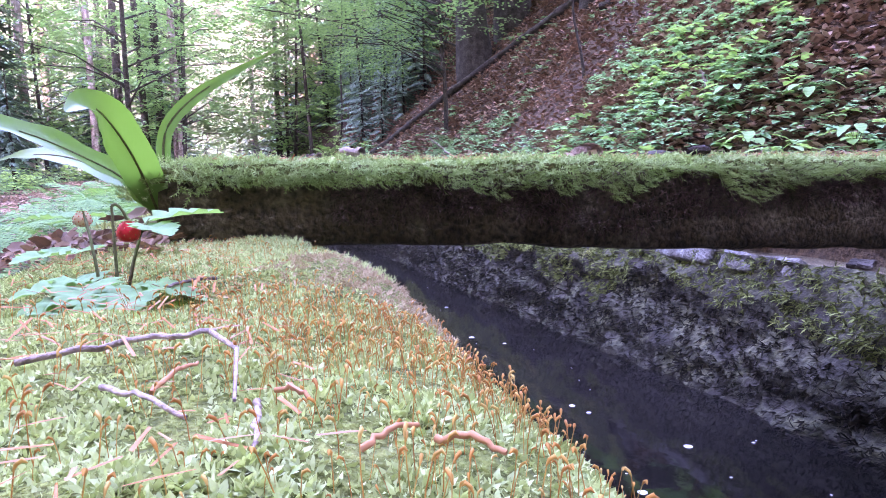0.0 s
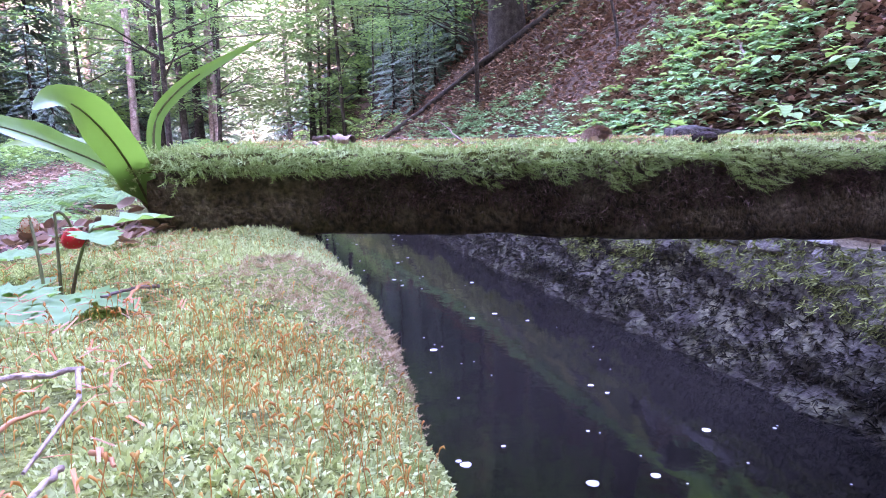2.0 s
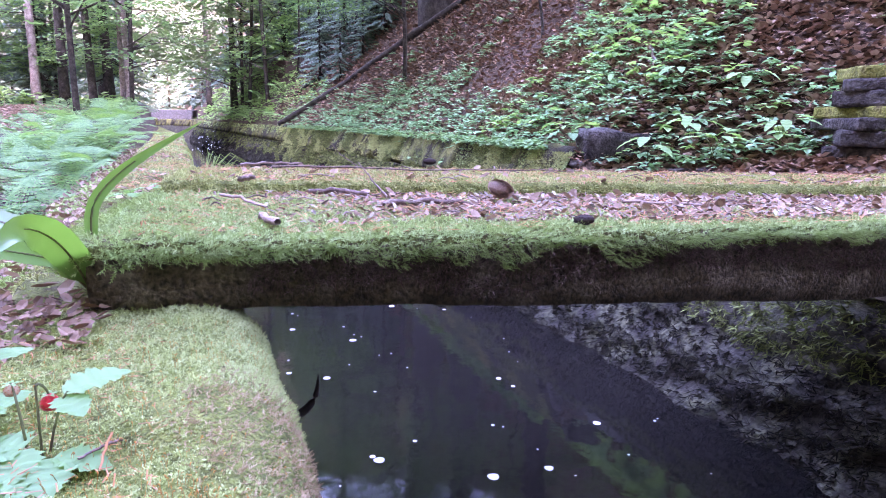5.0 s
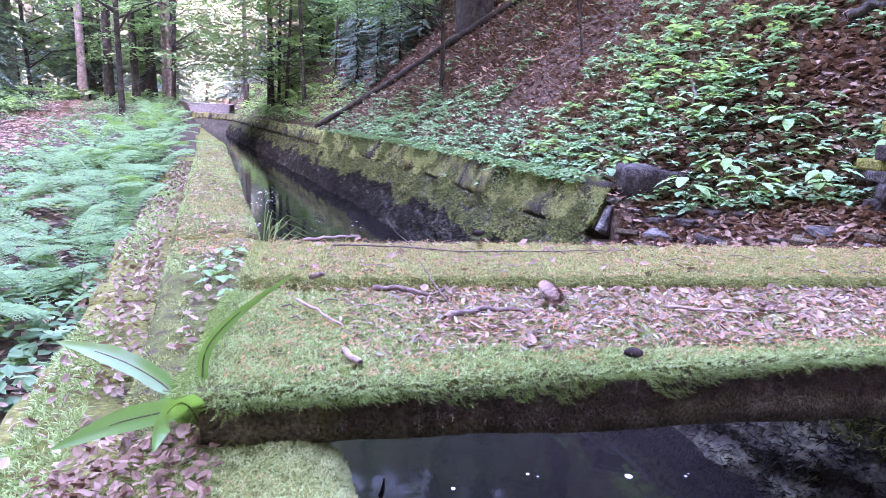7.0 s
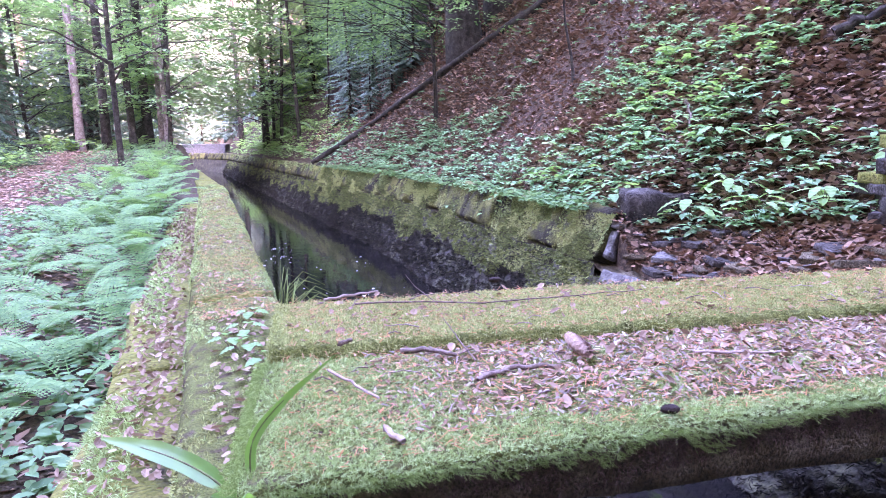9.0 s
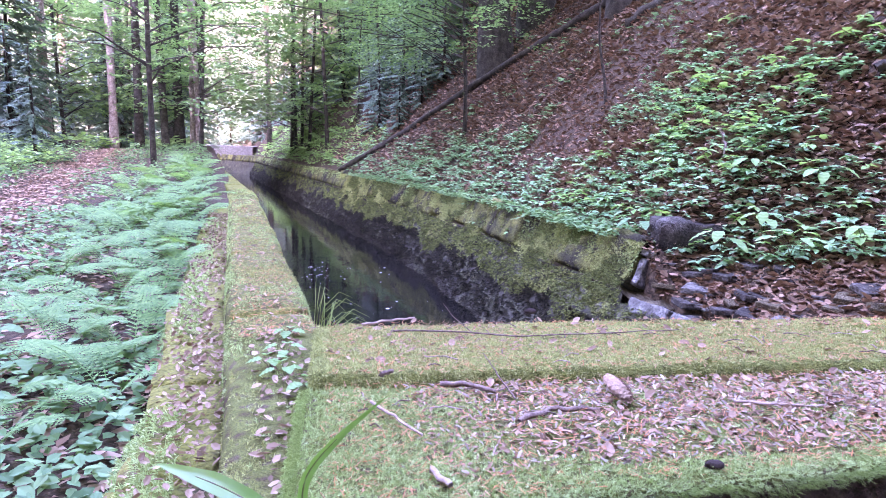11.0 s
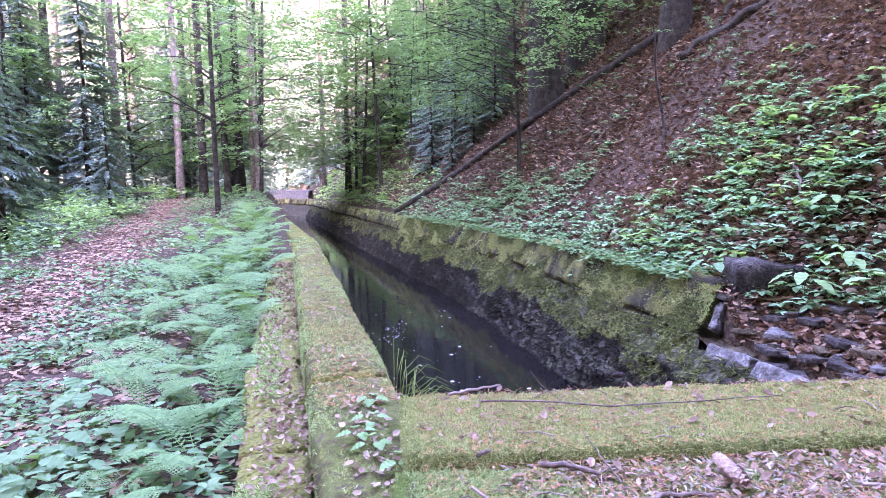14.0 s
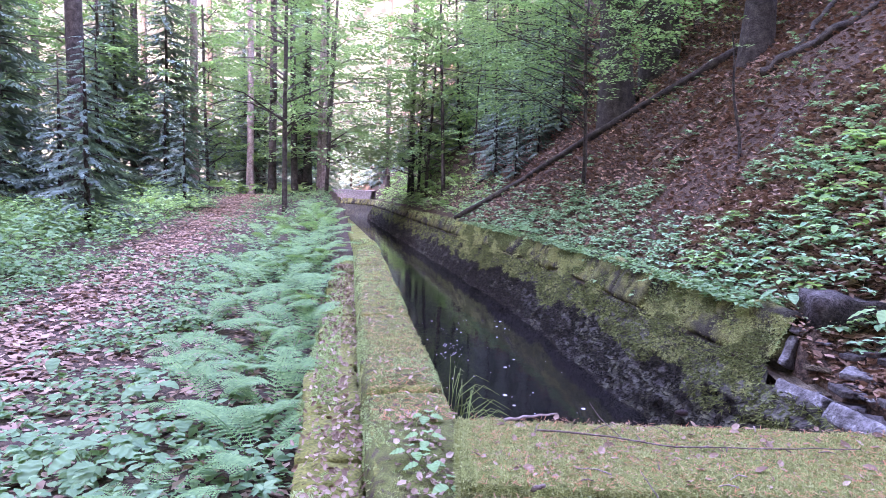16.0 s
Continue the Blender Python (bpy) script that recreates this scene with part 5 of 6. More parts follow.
STRAPS = [([(0, 0, 0), (0.006, 0.005, 0.07), (0.004, 0.01, 0.155), (0.02, 0.02, 0.195), (0.069, 0.03, 0.243), (0.131, 0.05, 0.284), (0.22, 0.07, 0.336)], 0.012),
          ([(0, 0, 0), (-0.008, -0.03, 0.035), (-0.018, -0.07, 0.085), (-0.032, -0.14, 0.137), (-0.046, -0.25, 0.176), (-0.056, -0.32, 0.18), (-0.064, -0.37, 0.16)], 0.03),
          ([(0, 0, 0), (-0.07, 0.04, 0.095), (-0.158, 0.10, 0.135), (-0.238, 0.17, 0.145), (-0.328, 0.27, 0.136)], 0.024),
          ([(0, 0, 0), (-0.045, -0.08, 0.09), (-0.132, -0.22, 0.146), (-0.215, -0.34, 0.17)], 0.024),
          ([(0, 0, 0), (-0.02, -0.02, 0.06), (-0.05, -0.04, 0.09), (-0.08, -0.04, 0.10)], 0.018)]
for i, (pts, w) in enumerate(STRAPS):
    v, f, c = strap(pts, w, i, (0.15, -1.0, 0.1) if i < 2 else (0.2, -0.8, 0.6))
    leaf = build("leaf", v, f, M_TONGUE, tongue, True)
    build("midrib", *tube(c[:14] + [0, 0, 0.0005], np.linspace(0.0035, 0.0012, 14), 5), M_STEM, leaf, True, "dark brown midrib")

# ---- wild strawberry ----
berry_plant = thing("wild_strawberry", (-0.275, -1.95, -0.045), "wild strawberry plant with a ripe red berry on the moss", "plant")
o = np.array([-0.275, -1.95, -0.045])


def berry_stem(a, b, sag=0.0):
    a, b = np.asarray(a, float) - o, np.asarray(b, float) - o
    m = (a + b) / 2 + [0, 0, sag]
    build("stem", *tube([a, (a + m) / 2 + [0, 0, sag * 0.3], m, (m + b) / 2 + [0, 0, sag * 0.3], b], [0.0016, 0.0015, 0.0014, 0.0013, 0.0012], 6), M_STEM, berry_plant, True)


def trefoil(at, yaw, size, tilt=-0.1, spreads=(-1.15, 0, 1.15)):
    for s in spreads:
        v, f = broad_leaf(np.asarray(at) - o, yaw + s, size, 0.78, tilt, 9, 0.09, 0.15)
        build("leaf", v, f, M_STRAWLEAF, berry_plant, True)


berry_stem((-0.262, -1.95, -0.04), (-0.243, -1.93, 0.02), 0.01)
trefoil((-0.25, -1.93, 0.016), -1.1, 0.075, 0.22, (0,))
trefoil((-0.25, -1.93, 0.014), -2.0, 0.05, 0.0, (-0.6,))
berry_stem((-0.27, -1.95, -0.045), (-0.272, -1.935, 0.033))
trefoil((-0.285, -1.955, -0.03), 1.9, 0.065, 0.0)
trefoil((-0.29, -2.0, -0.035), 2.6, 0.06, -0.25, (-0.7, 0.5, 1.4))
trefoil((-0.255, -1.98, -0.032), -2.2, 0.06, -0.1, (-0.9, 0.3))
trefoil((-0.315, -1.88, -0.012), 1.2, 0.055, 0.1)
trefoil((-0.335, -1.80, 0.02), 0.6, 0.05, 0.1)
th, ph = np.meshgrid(np.linspace(0, np.pi, 11), np.linspace(0, 2 * np.pi, 14, endpoint=False), indexing="ij")
rad = 0.0095 * np.sin(th) * (1 - 0.25 * np.cos(th)) + 0.0003
bv = np.stack([rad * np.cos(ph), rad * np.sin(ph), -0.010 * np.cos(th)], -1)


def berry(at, scale, material, label):
    c = np.asarray(at) - o
    ob = build("berry", bv.reshape(-1, 3) * scale * [1, 1, -1] + c, grid_faces(11, 14, True), material, berry_plant, True, label)
    ps = np.concatenate([bv[i, (i % 2)::2] for i in range(2, 9)]) * scale * [1.02, 1.02, -1] + c
    seed_shape = (np.array([(-1, 0, 0), (1, 0, 0), (0, 0, 1.4), (0, 0, -1.4), (0, 1, 0), (0, -1, 0)]) * 0.0007, np.array([(0, 4, 2), (4, 1, 2), (1, 5, 2), (5, 0, 2), (4, 0, 3), (1, 4, 3), (5, 1, 3), (0, 5, 3)]))
    build("seeds", *strew(seed_shape, ps, 1.0, 0.0), M_SEED, ob)
    for k in range(5):
        build("sepal", *broad_leaf(c + [0, 0, 0.0085 * scale], k * 1.256, 0.011, 0.4, 0.3, 5, 0.0), M_STRAWLEAF, ob, True)


berry((-0.261, -1.93, 0.010), 1.0, M_BERRY, "ripe red strawberry")
berry((-0.300, -1.91, 0.022), 0.75, M_UNRIPE, "pale unripe strawberry")
berry_stem((-0.285, -1.94, -0.04), (-0.300, -1.91, 0.03), 0.012)
berry_stem((-0.272, -1.935, 0.033), (-0.261, -1.93, 0.019), 0.006)

# ---- iron hook in the wall ----
arc = [(0.105 - 0.08 * math.cos(q), -1.2, -0.345 - 0.08 * math.sin(q)) for q in np.linspace(0.35, 3.0, 13)]
hook = build("iron_hook", *tube(np.array([(-0.03, -1.2, -0.33), (0.012, -1.2, -0.35)] + arc + [(0.188, -1.2, -0.318)]), [0.011, 0.011] + [0.0115, 0.012, 0.0125, 0.013, 0.013, 0.013, 0.013, 0.0125, 0.012, 0.011, 0.0095, 0.008, 0.006] + [0.002], 8), M_IRON, None, True)
tagged(hook, "black curved iron hook set in the canal wall", "hook")


# ---- cones ----
def cone(at, yaw, length, material, label, radius=0.2):
    v, f = [], []
    pieces = [tube([(0, 0, 0), (0, 0.3, 0), (0, 0.7, 0), (0, 1, 0)], [radius * 0.3, radius * 0.8, radius * 0.75, radius * 0.15], 8)]
    for i in range(110):
        t = i / 110
        a = i * 2.399
        r = radius * math.sin(math.pi * (0.12 + 0.84 * t)) ** 0.6
        d, s = np.array([math.cos(a), 0, math.sin(a)]), np.array([-math.sin(a), 0, math.cos(a)])
        c = d * r * 0.8 + np.array([0, 0.02 + 0.92 * t, 0])
        pieces.append((np.array([c - s * 0.06, c + s * 0.06, c + d * 0.02 + [0, 0.10, 0] + s * 0.04, c + d * 0.02 + [0, 0.10, 0] - s * 0.04]), np.array([(0, 1, 2, 3)])))
    v, f = merge(pieces)
    ob = build("spruce_cone", *placed((v * length, f), (0, 0, 0), yaw), material, None, False)
    ob.location = at
    return tagged(ob, label, "cone")


cone((0.848, -0.86, 0.125), 2.93, 0.2, M_CONE, "pale brown spruce cone lying on the leaf litter", 0.145)
cone((0.82, -1.46, 0.10), 1.2, 0.05, M_DARKCONE, "small dark rotten cone on the slab", 0.33)
cone((0.98, -0.05, 0.15), 1.4, 0.06, M_DARKCONE, "dark weathered cone on the far slab", 0.3)

# ---- foam on the water ----
n = 110
fx, fy = rnd(n, 0.3, 2.4), -1.6 + 11 * rnd(n) ** 1.2
disc = (np.array([(math.cos(a) * (1 + 0.2 * math.sin(3 * a)), math.sin(a), 0.0) for a in np.linspace(0, 2 * np.pi, 9)[:-1]] + [(0, 0, 0.12)]), np.array([(i, (i + 1) % 8, 8) for i in range(8)]))
foam = build("foam_flecks", *strew(disc, np.stack([fx, fy, np.full(n, WATER + 0.004)], -1), 0.006 + 0.024 * rnd(n) ** 2.5, rnd(n, 0, 6.28)), M_FOAM, None, True)
tagged(foam, "small white foam flecks drifting on the water", "foam", "", "stuff")

# ---- grass and flower at the coping's corner ----
tuft = thing("grass_tuft", (0.0, 0.3, -0.08), "wispy grass tuft with a white flower head at the coping's edge", "grass")
for i in range(26):
    a, L = RNG.uniform(-1.4, 1.4), RNG.uniform(0.14, 0.34)
    y0 = RNG.uniform(-0.22, 0.35)
    p = [(0, y0, 0), (0.04 * math.cos(a), y0 + 0.05 * math.sin(a), L * 0.5), (0.12 * math.cos(a), y0 + 0.16 * math.sin(a), L * 0.75), (0.2 * math.cos(a), y0 + 0.25 * math.sin(a), L * 0.62)]
    build("blade", *tube(p, [0.0022, 0.002, 0.0016, 0.0005], 4), M_GRASS, tuft, True)
build("flower_stem", *tube([(0.0, 0.4, 0), (0.02, 0.5, 0.12), (0.04, 0.62, 0.24)], [0.002, 0.0016, 0.001], 5), M_GRASS, tuft, True)
ps = np.array([0.04, 0.64, 0.26]) + RNG.normal(0, 0.03, (34, 3))
build("flower_head", *strew(STAR, ps, rnd(34, 0.006, 0.011), rnd(34, 0, 6)), M_PETAL, tuft, False, "tiny white flowers")


# ---- stones beside the slab ----
def stone(name, at, half, seed, material, label, yaw=0.0, tilt=0.0, group=""):
    ob = build(name, *placed(block(half, min(half) / 1.8, min(half) * 0.12, min(half) * 0.42, seed, 3.4 / max(half)), (0, 0, 0), yaw, tilt), material, None, True)
    ob.location = at
    return tagged(ob, label, "stone", group)


for i, (z, hx, hz, m) in enumerate([(0.05, 0.30, 0.07, M_GREYROCK), (0.17, 0.33, 0.05, M_GREYROCK), (0.28, 0.30, 0.06, M_GREYROCK), (0.385, 0.34, 0.045, M_GREYROCK), (0.47, 0.31, 0.045, M_MOSSY), (0.57, 0.24, 0.06, M_GREYROCK), (0.67, 0.26, 0.045, M_GREYROCK), (0.76, 0.23, 0.05, M_MOSSY)]):
    stone("stacked_stone", (4.78 + 0.05 * math.sin(i * 2.1), 0.42 + 0.04 * math.cos(i * 1.7), z), (hx, hx * 0.85, hz), 700 + i, m, "flat grey stone in a mossy stacked pillar" if m is M_GREYROCK else "moss-capped stone in a stacked pillar", 0.37 * i, 0, "stacked stones")
stone("boulder", (3.98, 2.32, 0.10), (0.42, 0.2, 0.19), 720, M_GREYROCK, "dark grey rock ledge jutting above the broken wall", -0.35, 0.1)
for i in range(110):
    y = float(RNG.uniform(-0.2, 2.25))
    x = 3.25 + 0.9 * float(RNG.random())
    z = max(float(ground_z(x, y)), float(low_top(y))) + 0.012
    s = 0.02 + 0.08 * float(RNG.random()) ** 2
    stone("rubble_stone", (x, y, z), (s * 1.3, s, s * 0.28), 740 + i, (M_GREYROCK, M_PALEROCK, M_STONE, M_GREYROCK)[i % 4], "flat broken stone in the rubble below the slope", float(RNG.uniform(0, 3)), float(RNG.uniform(-0.3, 0.3)), "rubble stones")

# cut log by the path, branches on the slope
cl = thing("cut_log", (-6.7, 26.6, float(ground_z(-6.7, 26.6)) + 0.16), "short sawn log lying at the path's edge", "log")
build("bark", *tube([(-0.55, 0.1, 0), (0, 0, 0), (0.55, -0.1, 0)], [0.17, 0.17, 0.17], 14), M_BARK, cl, True)
for s in (-1, 1):
    disc_v = np.array([(s * 0.552, -s * 0.1 + 0.165 * math.cos(a), 0.165 * math.sin(a)) for a in np.linspace(0, 2 * np.pi, 15)[:-1]] + [(s * 0.554, -s * 0.1, 0)])
    build("cut_end", disc_v, np.array([(i, (i + 1) % 14, 14) for i in range(14)]), M_CUT, cl, False, "pale sawn end")


def slope_branch(line, r, label, up=0.06):
    pts = [(x, y, float(slope_z(x, y)) + up) for x, y in line]
    twig(pts, r, r * 0.6, M_TWIG if r < 0.05 else M_BARK, label, "fallen_branch")


slope_branch([(7.4, 8.75), (8.0, 7.9), (8.7, 7.0)], 0.13, "thick broken branch lying high on the slope")
slope_branch([(9.5, 9.2), (8.3, 8.6), (7.6, 8.3)], 0.07, "dead branch lying on the slope")
slope_branch([(5.75, 2.0), (6.0, 1.8), (6.4, 1.45)], 0.06, "bleached forked branch stuck in the leafy slope", 0.1)
slope_branch([(4.9, 3.1), (4.7, 2.8), (4.5, 2.6)], 0.018, "pale thin branch among herbs", 0.12)
slope_branch([(4.0, 20.8), (4.8, 19.4), (5.6, 18.4)], 0.06, "dead branch lying under the log")
slope_branch([(3.7, 19.6), (4.3, 18.6), (5.3, 17.9)], 0.04, "thin dead branch beside the log")
slope_branch([(6.6, 8.9), (6.0, 9.1), (5.4, 9.0)], 0.02, "thin dead branch on the leaf litter")


# ---- crowns ----
SIMPLE = (np.array([(0, 0, 0), (-0.32, 0.45, 0.07), (0, 1, -0.03), (0.32, 0.45, 0.07)]), np.array([(0, 1, 2), (0, 2, 3)]))


def spray(length, seed, leaf=0.075, per=46):
    """A flat beech spray: a twig with side twigs and leaves in a plane, drooping, along +y."""
    g = np.random.default_rng(seed)
    t = rnd(per, 0.1, 1.0)
    side = g.choice([-1.0, 1.0], per)
    off = side * g.uniform(0.03, 0.34, per) * length * np.sin(np.pi * np.clip(t, 0.1, 0.95)) ** 0.6
    pos = np.stack([off, t * length, -0.18 * length * t ** 2 + g.normal(0, 0.02, per)], -1)
    return strew(SIMPLE, pos, g.uniform(0.7, 1.25, per) * leaf, -side * g.uniform(0.3, 1.3, per), g.uniform(-0.35, 0.2, per), g.uniform(-0.35, 0.35, per))


def beech_crown(tree, base_h, top_h, radius, count, seed, leaf=0.08, per=46, angle=(0, 6.28), material=None, trunk_r=0.15):
    g = np.random.default_rng(seed)
    leaves, wood = [], []
    sprays = [spray(1.0, seed + i, leaf, per) for i in range(4)]
    for i in range(count):
        a = g.uniform(*angle)
        h = base_h + (top_h - base_h) * g.random()
        r = radius * (0.45 + 0.55 * g.random()) * (1 - 0.35 * (h - base_h) / (top_h - base_h))
        end = np.array([math.cos(a) * r, math.sin(a) * r, h + 0.25 * r * g.uniform(-0.4, 0.6)])
        root = np.array([0, 0, h - 0.2 * r])
        if i % 3 == 0:
            wood.append(tube([root, root * 0.5 + end * 0.5 + [0, 0, 0.1 * r], end], [trunk_r * 0.22, trunk_r * 0.14, 0.012], 5))
        for k in range(3):
            c = root + (end - root) * (0.45 + 0.27 * k)
            leaves.append(placed(sprays[int(g.integers(0, 4))], c, a - math.pi / 2 + g.uniform(-1.1, 1.1), g.uniform(-0.3, 0.3), g.uniform(-0.3, 0.3)))
    for w in wood:
        build("bough", *w, M_BARK, tree, True)
    build("crown", *merge(leaves), material or M_BEECH, tree, False, "layered bright green leaves", "stuff")


for n, (ob, lo, hi, rad, cnt) in enumerate([(o_, *v) for o_, v in zip([o_ for o_ in scene.objects if o_.name.startswith("beech_tree")],
                                            [(1.3, 9, 6.0, 150), (2.0, 9, 5.5, 110), (2.6, 9, 5.5, 130), (1.8, 9, 4.5, 100), (1.8, 10, 4.5, 90), (3, 10, 5, 80), (2, 10, 4.5, 80), (2, 10, 4.5, 80), (3, 9, 5.5, 120), (3, 9, 5.5, 120), (3, 9, 5.5, 120)])]):
    beech_crown(ob, lo, hi, rad, cnt, 800 + n, 0.11, 34)
for n, ob in enumerate([o_ for o_ in scene.objects if o_.name.startswith("sapling")]):
    if n == 0:
        beech_crown(ob, 1.9, 6.2, 4.4, 120, 850, 0.085, 36, (1.6, 5.0), trunk_r=0.07)
    elif n != 1:
        beech_crown(ob, 1.6, 5.5, 1.4, 12, 850 + n, 0.09, 26, trunk_r=0.06)
# young beeches left of the path and beyond the bend
for n, (x, y, h, r) in enumerate([(-2.6, 17.5, 7.5, 3.4), (0.8, 24.5, 9, 3.6), (-11.8, 19, 7, 3.0), (-10.8, 24.8, 9, 3.0), (3.6, 25, 9, 3.4), (-13, 17, 8, 3.5), (-3.5, 31, 10, 4), (-1.0, 28.5, 8, 3.2), (2.4, 29, 9, 3.6), (-5.5, 34, 10, 4), (-11.5, 24.5, 8, 3.5), (5.0, 29, 9, 4), (-7.5, 29.5, 9, 3.4), (1.0, 31, 9, 4), (-9.5, 32, 10, 4), (-0.5, 37, 11, 4), (3.0, 33, 11, 4), (-15, 26, 10, 4)]):
    tr = trunk_tree(x, y, 0.09, h, M_BARK, "slender young beech with light green leaves", (0.5 * math.sin(n), 0), "young_beech", 870 + n, 1.2)
    beech_crown(tr, 3.0 if n == 0 else 1.6, h, r, 60 if n < 6 else 75, 880 + n, 0.12 if y < 22 else 0.17, 30)


# ---- conifers ----
def fir_mesh(height, seed, reach=2.0, low=0.6):
    g = np.random.default_rng(seed)
    needles, wood = [], [tube([(0, 0, -0.2), (0, 0, height * 0.5), (0, 0, height)], [0.10, 0.07, 0.01], 7)]
    NARROW = (CARD[0] * [0.32, 1, 1], CARD[1])
    fan = strew(NARROW, np.stack([np.zeros(20), np.linspace(0.15, 1, 20), -0.10 * np.linspace(0, 1, 20) ** 2], -1), np.linspace(0.26, 0.11, 20), np.where(np.arange(20) % 2 == 0, 0.85, -0.85) + g.uniform(-0.2, 0.2, 20), g.uniform(-0.5, 0.1, 20), 0.0)
    fv = fan[0].copy()
    fv[:, 0] *= 0.8
    k = 0
    h = low
    while h < height - 0.2:
        L = reach * (1 - h / height) ** 0.8 + 0.25
        for j in range(5):
            a = k * 0.9 + j * 1.257 + g.uniform(-0.3, 0.3)
            needles.append(placed((fv * L * g.uniform(0.8, 1.15), fan[1]), (0, 0, h + g.uniform(-0.1, 0.1)), a, g.uniform(-0.4, 0.05), g.uniform(-0.2, 0.2)))
        wood.append(tube([(0, 0, h), (math.cos(k) * L * 0.4, math.sin(k) * L * 0.4, h - 0.05), (math.cos(k) * L * 0.9, math.sin(k) * L * 0.9, h - 0.2 * L)], [0.025, 0.018, 0.006], 4))
        h += 0.26
        k += 1
    return merge(wood), merge(needles)


FIRS = []
for s, (h, rch, low) in enumerate(((9, 2.1, 0.5), (6, 1.6, 0.3), (13, 2.6, 2.0))):
    wood, needles = fir_mesh(h, 900 + s, rch, low)
    fir = thing("fir_tree", (0, 0, 0), "dark blue-green fir with drooping tiered branches", "fir tree", "fir trees")
    build("trunk", *wood, M_BARK, fir, True)
    build("needles", *needles, M_FIR, fir, False, "", "stuff")
    FIRS.append(fir)
FIR_SPOTS = [(-4.2, 41, 1, 1.0), (-2.6, 47, 1, 1.1), (-6.4, 44, 1, 1.1), (-8.6, 47, 2, 0.9), (-5.0, 52, 0, 1.0), (-7.4, 56, 1, 1.2), (-3.2, 66, 1, 1.2), (-0.5, 64, 1, 1.1), (1.6, 62, 0, 1.0), (3.2, 58, 1, 1.2), (4.4, 52, 1, 1.1), (3.4, 46, 1, 0.9), (2.2, 55, 1, 0.9), (-1.8, 70, 0, 1.2), (-5.6, 70, 0, 1.2), (-10.5, 62, 0, 1.2), (-11, 53, 1, 1.2), (-14, 50, 0, 1.2), (-13, 44, 1, 1.2), (-17, 46, 2, 1.1), (4.4, 40, 0, 0.8), (0.5, 72, 2, 1.0), (-9, 38, 1, 0.9), (-12, 40, 1, 1.0),
             (4.9, 17.6, 1, 0.35), (5.6, 17.4, 1, 0.45), (6.3, 17.2, 1, 0.55), (4.6, 19.3, 1, 0.45), (5.4, 19.0, 1, 0.6), (6.4, 18.6, 1, 0.7), (5.0, 21.3, 1, 0.6), (6.0, 20.8, 1, 0.7), (7.2, 19.5, 1, 0.8), (5.6, 23.3, 1, 0.8), (7.0, 22, 0, 0.7), (6.0, 26.5, 0, 0.8), (5.0, 29, 1, 0.8), (5.6, 30, 0, 0.8), (4.6, 34, 0, 0.8), (-6.0, 19.0, 1, 0.6), (-8.6, 16.2, 1, 0.75), (-10.2, 15.0, 1, 0.8), (-10.9, 17.5, 0, 1.0), (-11.0, 14.5, 2, 0.9), (-9.6, 21.5, 1, 1.0), (-8.0, 24.0, 1, 0.8), (-12.5, 21, 0, 1.1), (-10.2, 25, 0, 1.0), (-14, 13, 2, 1.0), (-16, 19, 2, 1.1), (-8.6, 26.5, 2, 1.0), (-12, 29, 2, 1.1), (-5.6, 31, 1, 1.1),
             (-3.3, 34, 2, 1.0), (-17, 27, 2, 1.1), (-6.5, 12.6, 1, 0.75), (-7.5, 40, 2, 1.1), (-13.5, 34, 2, 1.1), (-20, 34, 2, 1.2), (6.5, 19.6, 1, 0.8), (6, 32, 0, 1.1), (-11, 47, 2, 1.2)]
used = set()
for i, (x, y, k, s) in enumerate(FIR_SPOTS):
    x = beside(x, y)
    m = Matrix.Translation((x, y, float(ground_z(x, y)))) @ Matrix.Rotation(i * 1.7, 4, "Z") @ Matrix.Scale(s, 4)
    if k in used:
        copy_thing(FIRS[k], m)
    else:
        FIRS[k].matrix_basis = m
        used.add(k)

# tall unseen crowns, added behind and beside the walker to block the low sun
n = 56000
flat = Vector((SUN_TO.x, SUN_TO.y, 0)).normalized()
along, high, deep = rnd(n, -20, 18), rnd(n, 1.5, 46), rnd(n, 16, 22)


def gap(r, h, wide, tall):
    """A hole in the crowns through which the sun reaches the ground."""
    hh = high - (deep - 19) * SUN_TO.z / math.hypot(SUN_TO.x, SUN_TO.y)
    return ((along - r) / wide) ** 2 + ((hh - h) / tall) ** 2 < 1


def gap_over(x, y, z, wide, tall):
    """The hole that lets the sun down to one place."""
    return gap(-flat.y * x + flat.x * y, z + (19 - flat.x * x - flat.y * y) * SUN_TO.z / math.hypot(SUN_TO.x, SUN_TO.y), wide, tall)


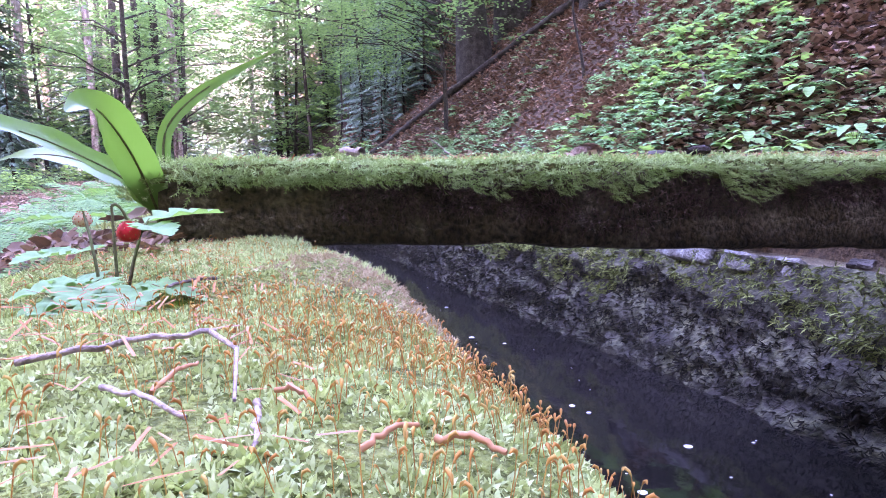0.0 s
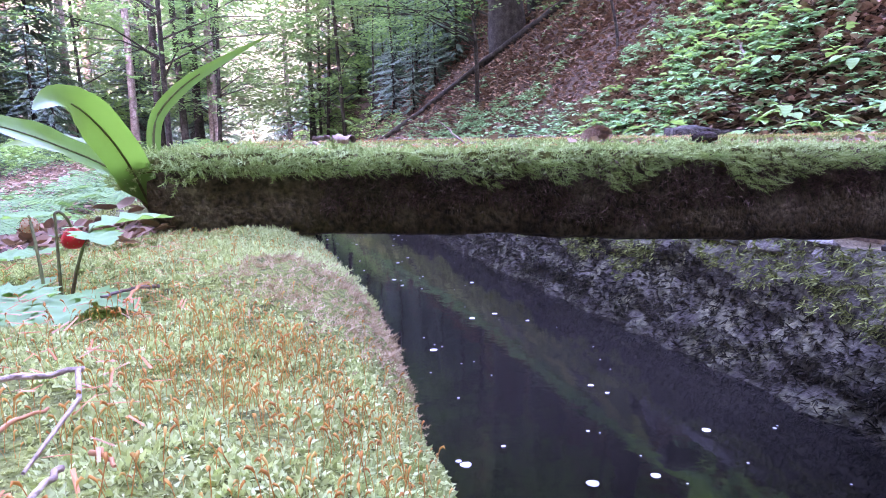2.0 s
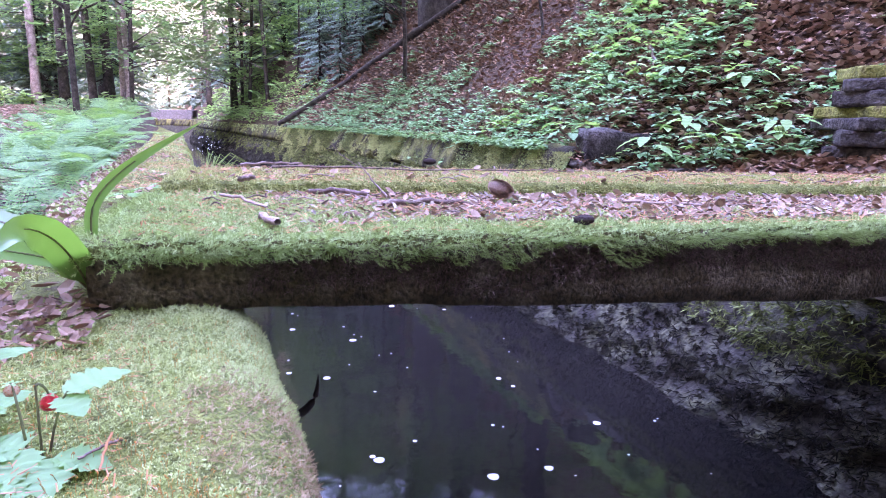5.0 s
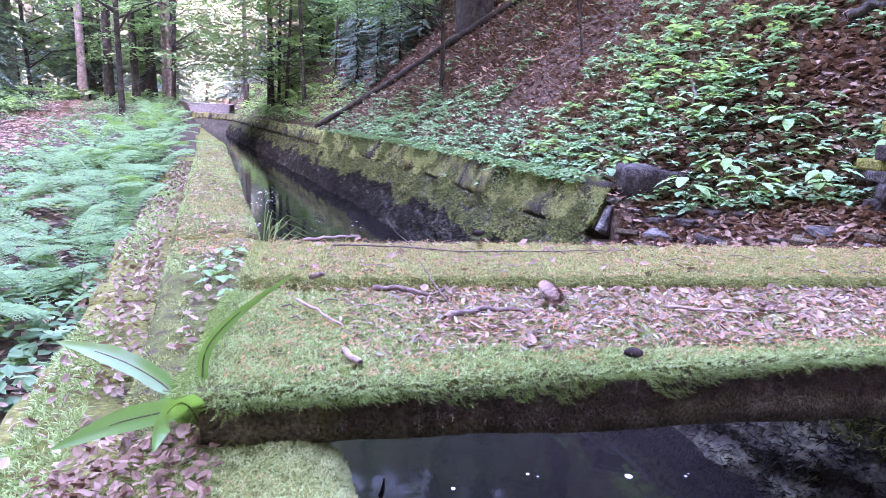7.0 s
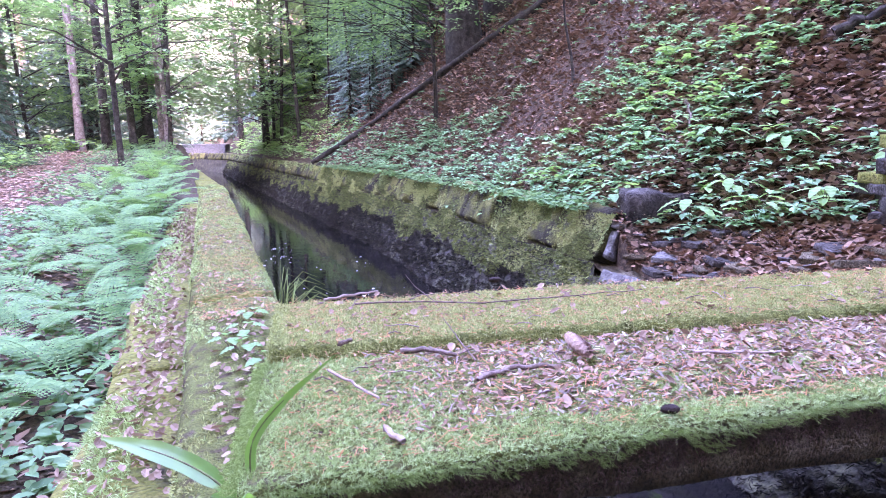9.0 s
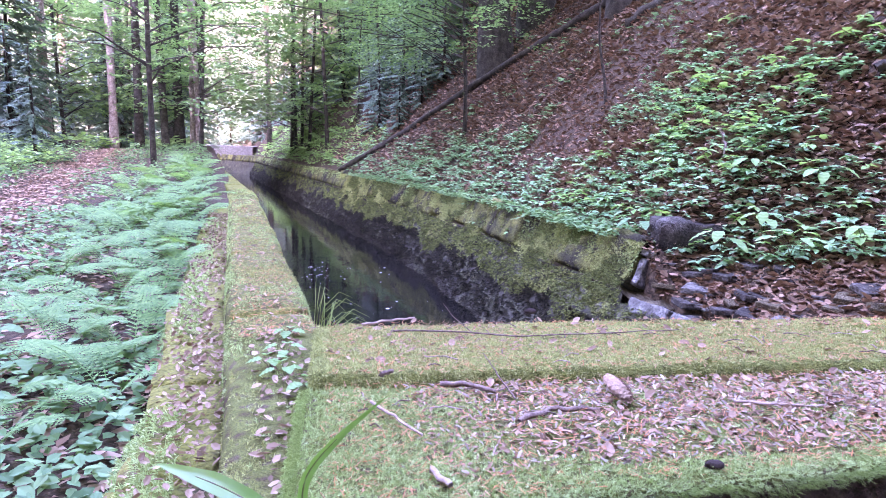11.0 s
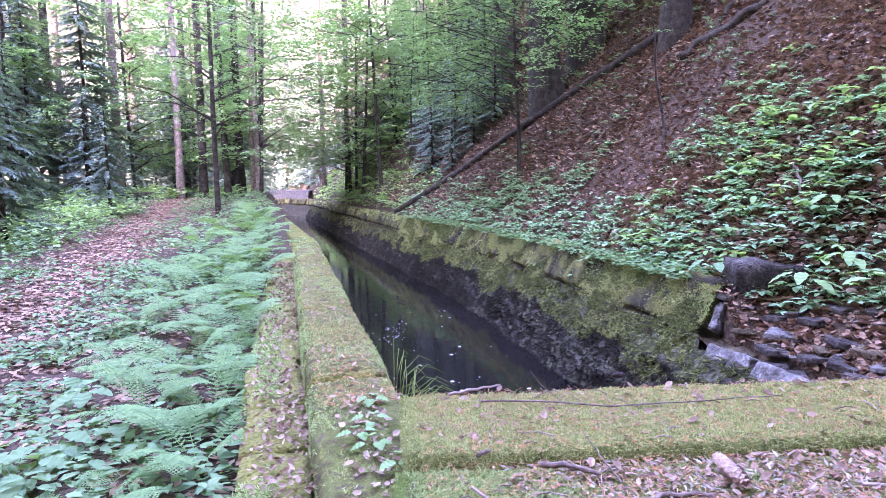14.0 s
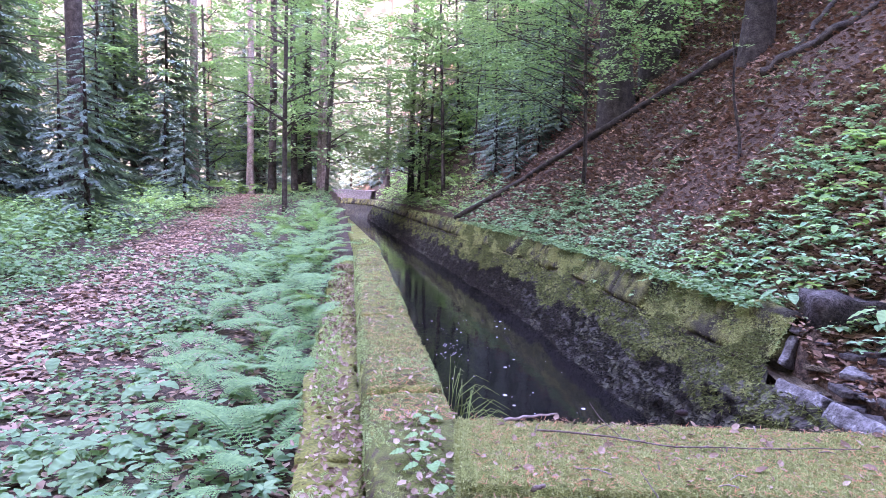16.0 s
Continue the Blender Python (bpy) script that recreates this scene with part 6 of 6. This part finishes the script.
ok = (high < 27) | (along > -2) | (high > 34)
ok &= ~(gap_over(6.1, 12.9, 2.4, 0.9, 0.4) | gap_over(5.5, 13.5, 1.8, 0.6, 0.25) | gap_over(3.8, 15.2, 0.2, 0.3, 0.15) | gap(-10.5, 21.5, 1.0, 0.4) | gap(-9.4, 19.3, 0.5, 0.25))
where = np.stack([flat.x * deep - flat.y * along, flat.y * deep + flat.x * along, high], -1)[ok]
n = len(where)
canopy = build("forest_canopy", *strew(CARD, where, rnd(n, 0.35, 0.8), rnd(n, 0, 6.28), rnd(n, -1.4, 1.4), rnd(n, -0.7, 0.7)), M_FIR)
tagged(canopy, "unseen screen of leaf cards added to keep sun off the canal", "canopy", "", "stuff")


# growth on the far stretch of the right wall, round the canal's bend
n = 9000
y, q = 13.0 + 34 * rnd(n) ** 1.6, rnd(n)
z = WATER + (low_top(y) - WATER) * q
x = face_x(y, z) - ragged(y, z) - 0.01
yaw, tilt = towards(np.tile(np.array([[-0.8, -0.5, -0.1]]), (n, 1)), 0.5)
size, roll = rnd(n, 0.035, 0.085), rnd(n, -1, 1)
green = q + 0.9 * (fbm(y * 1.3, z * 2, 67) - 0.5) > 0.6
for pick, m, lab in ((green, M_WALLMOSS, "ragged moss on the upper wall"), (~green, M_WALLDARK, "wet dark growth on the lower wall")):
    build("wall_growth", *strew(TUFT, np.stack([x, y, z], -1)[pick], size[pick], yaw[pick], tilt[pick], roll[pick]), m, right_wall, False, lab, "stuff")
n = 2500
y = 11.0 + 36 * rnd(n) ** 1.6
down = np.where(rnd(n) < 0.6, rnd(n, 0, 0.5) * fbm(y * 2, y * 0, 63), 0)
x = xb(y) + 0.52 * (ztop(y) - down - WATER) - 0.02 + np.where(down > 0, 0, rnd(n, -0.02, 0.35))
yaw, tilt = towards(np.tile(np.array([[-0.5, -0.4, 0.7]]), (n, 1)), 0.4)
build("wall_moss", *strew(TUFT, np.stack([x, y, ztop(y) - down + 0.015], -1), rnd(n, 0.025, 0.05), yaw, tilt, rnd(n, -0.5, 0.5)), M_MOSS, right_wall, False, "thin moss on the wall's top", "stuff")
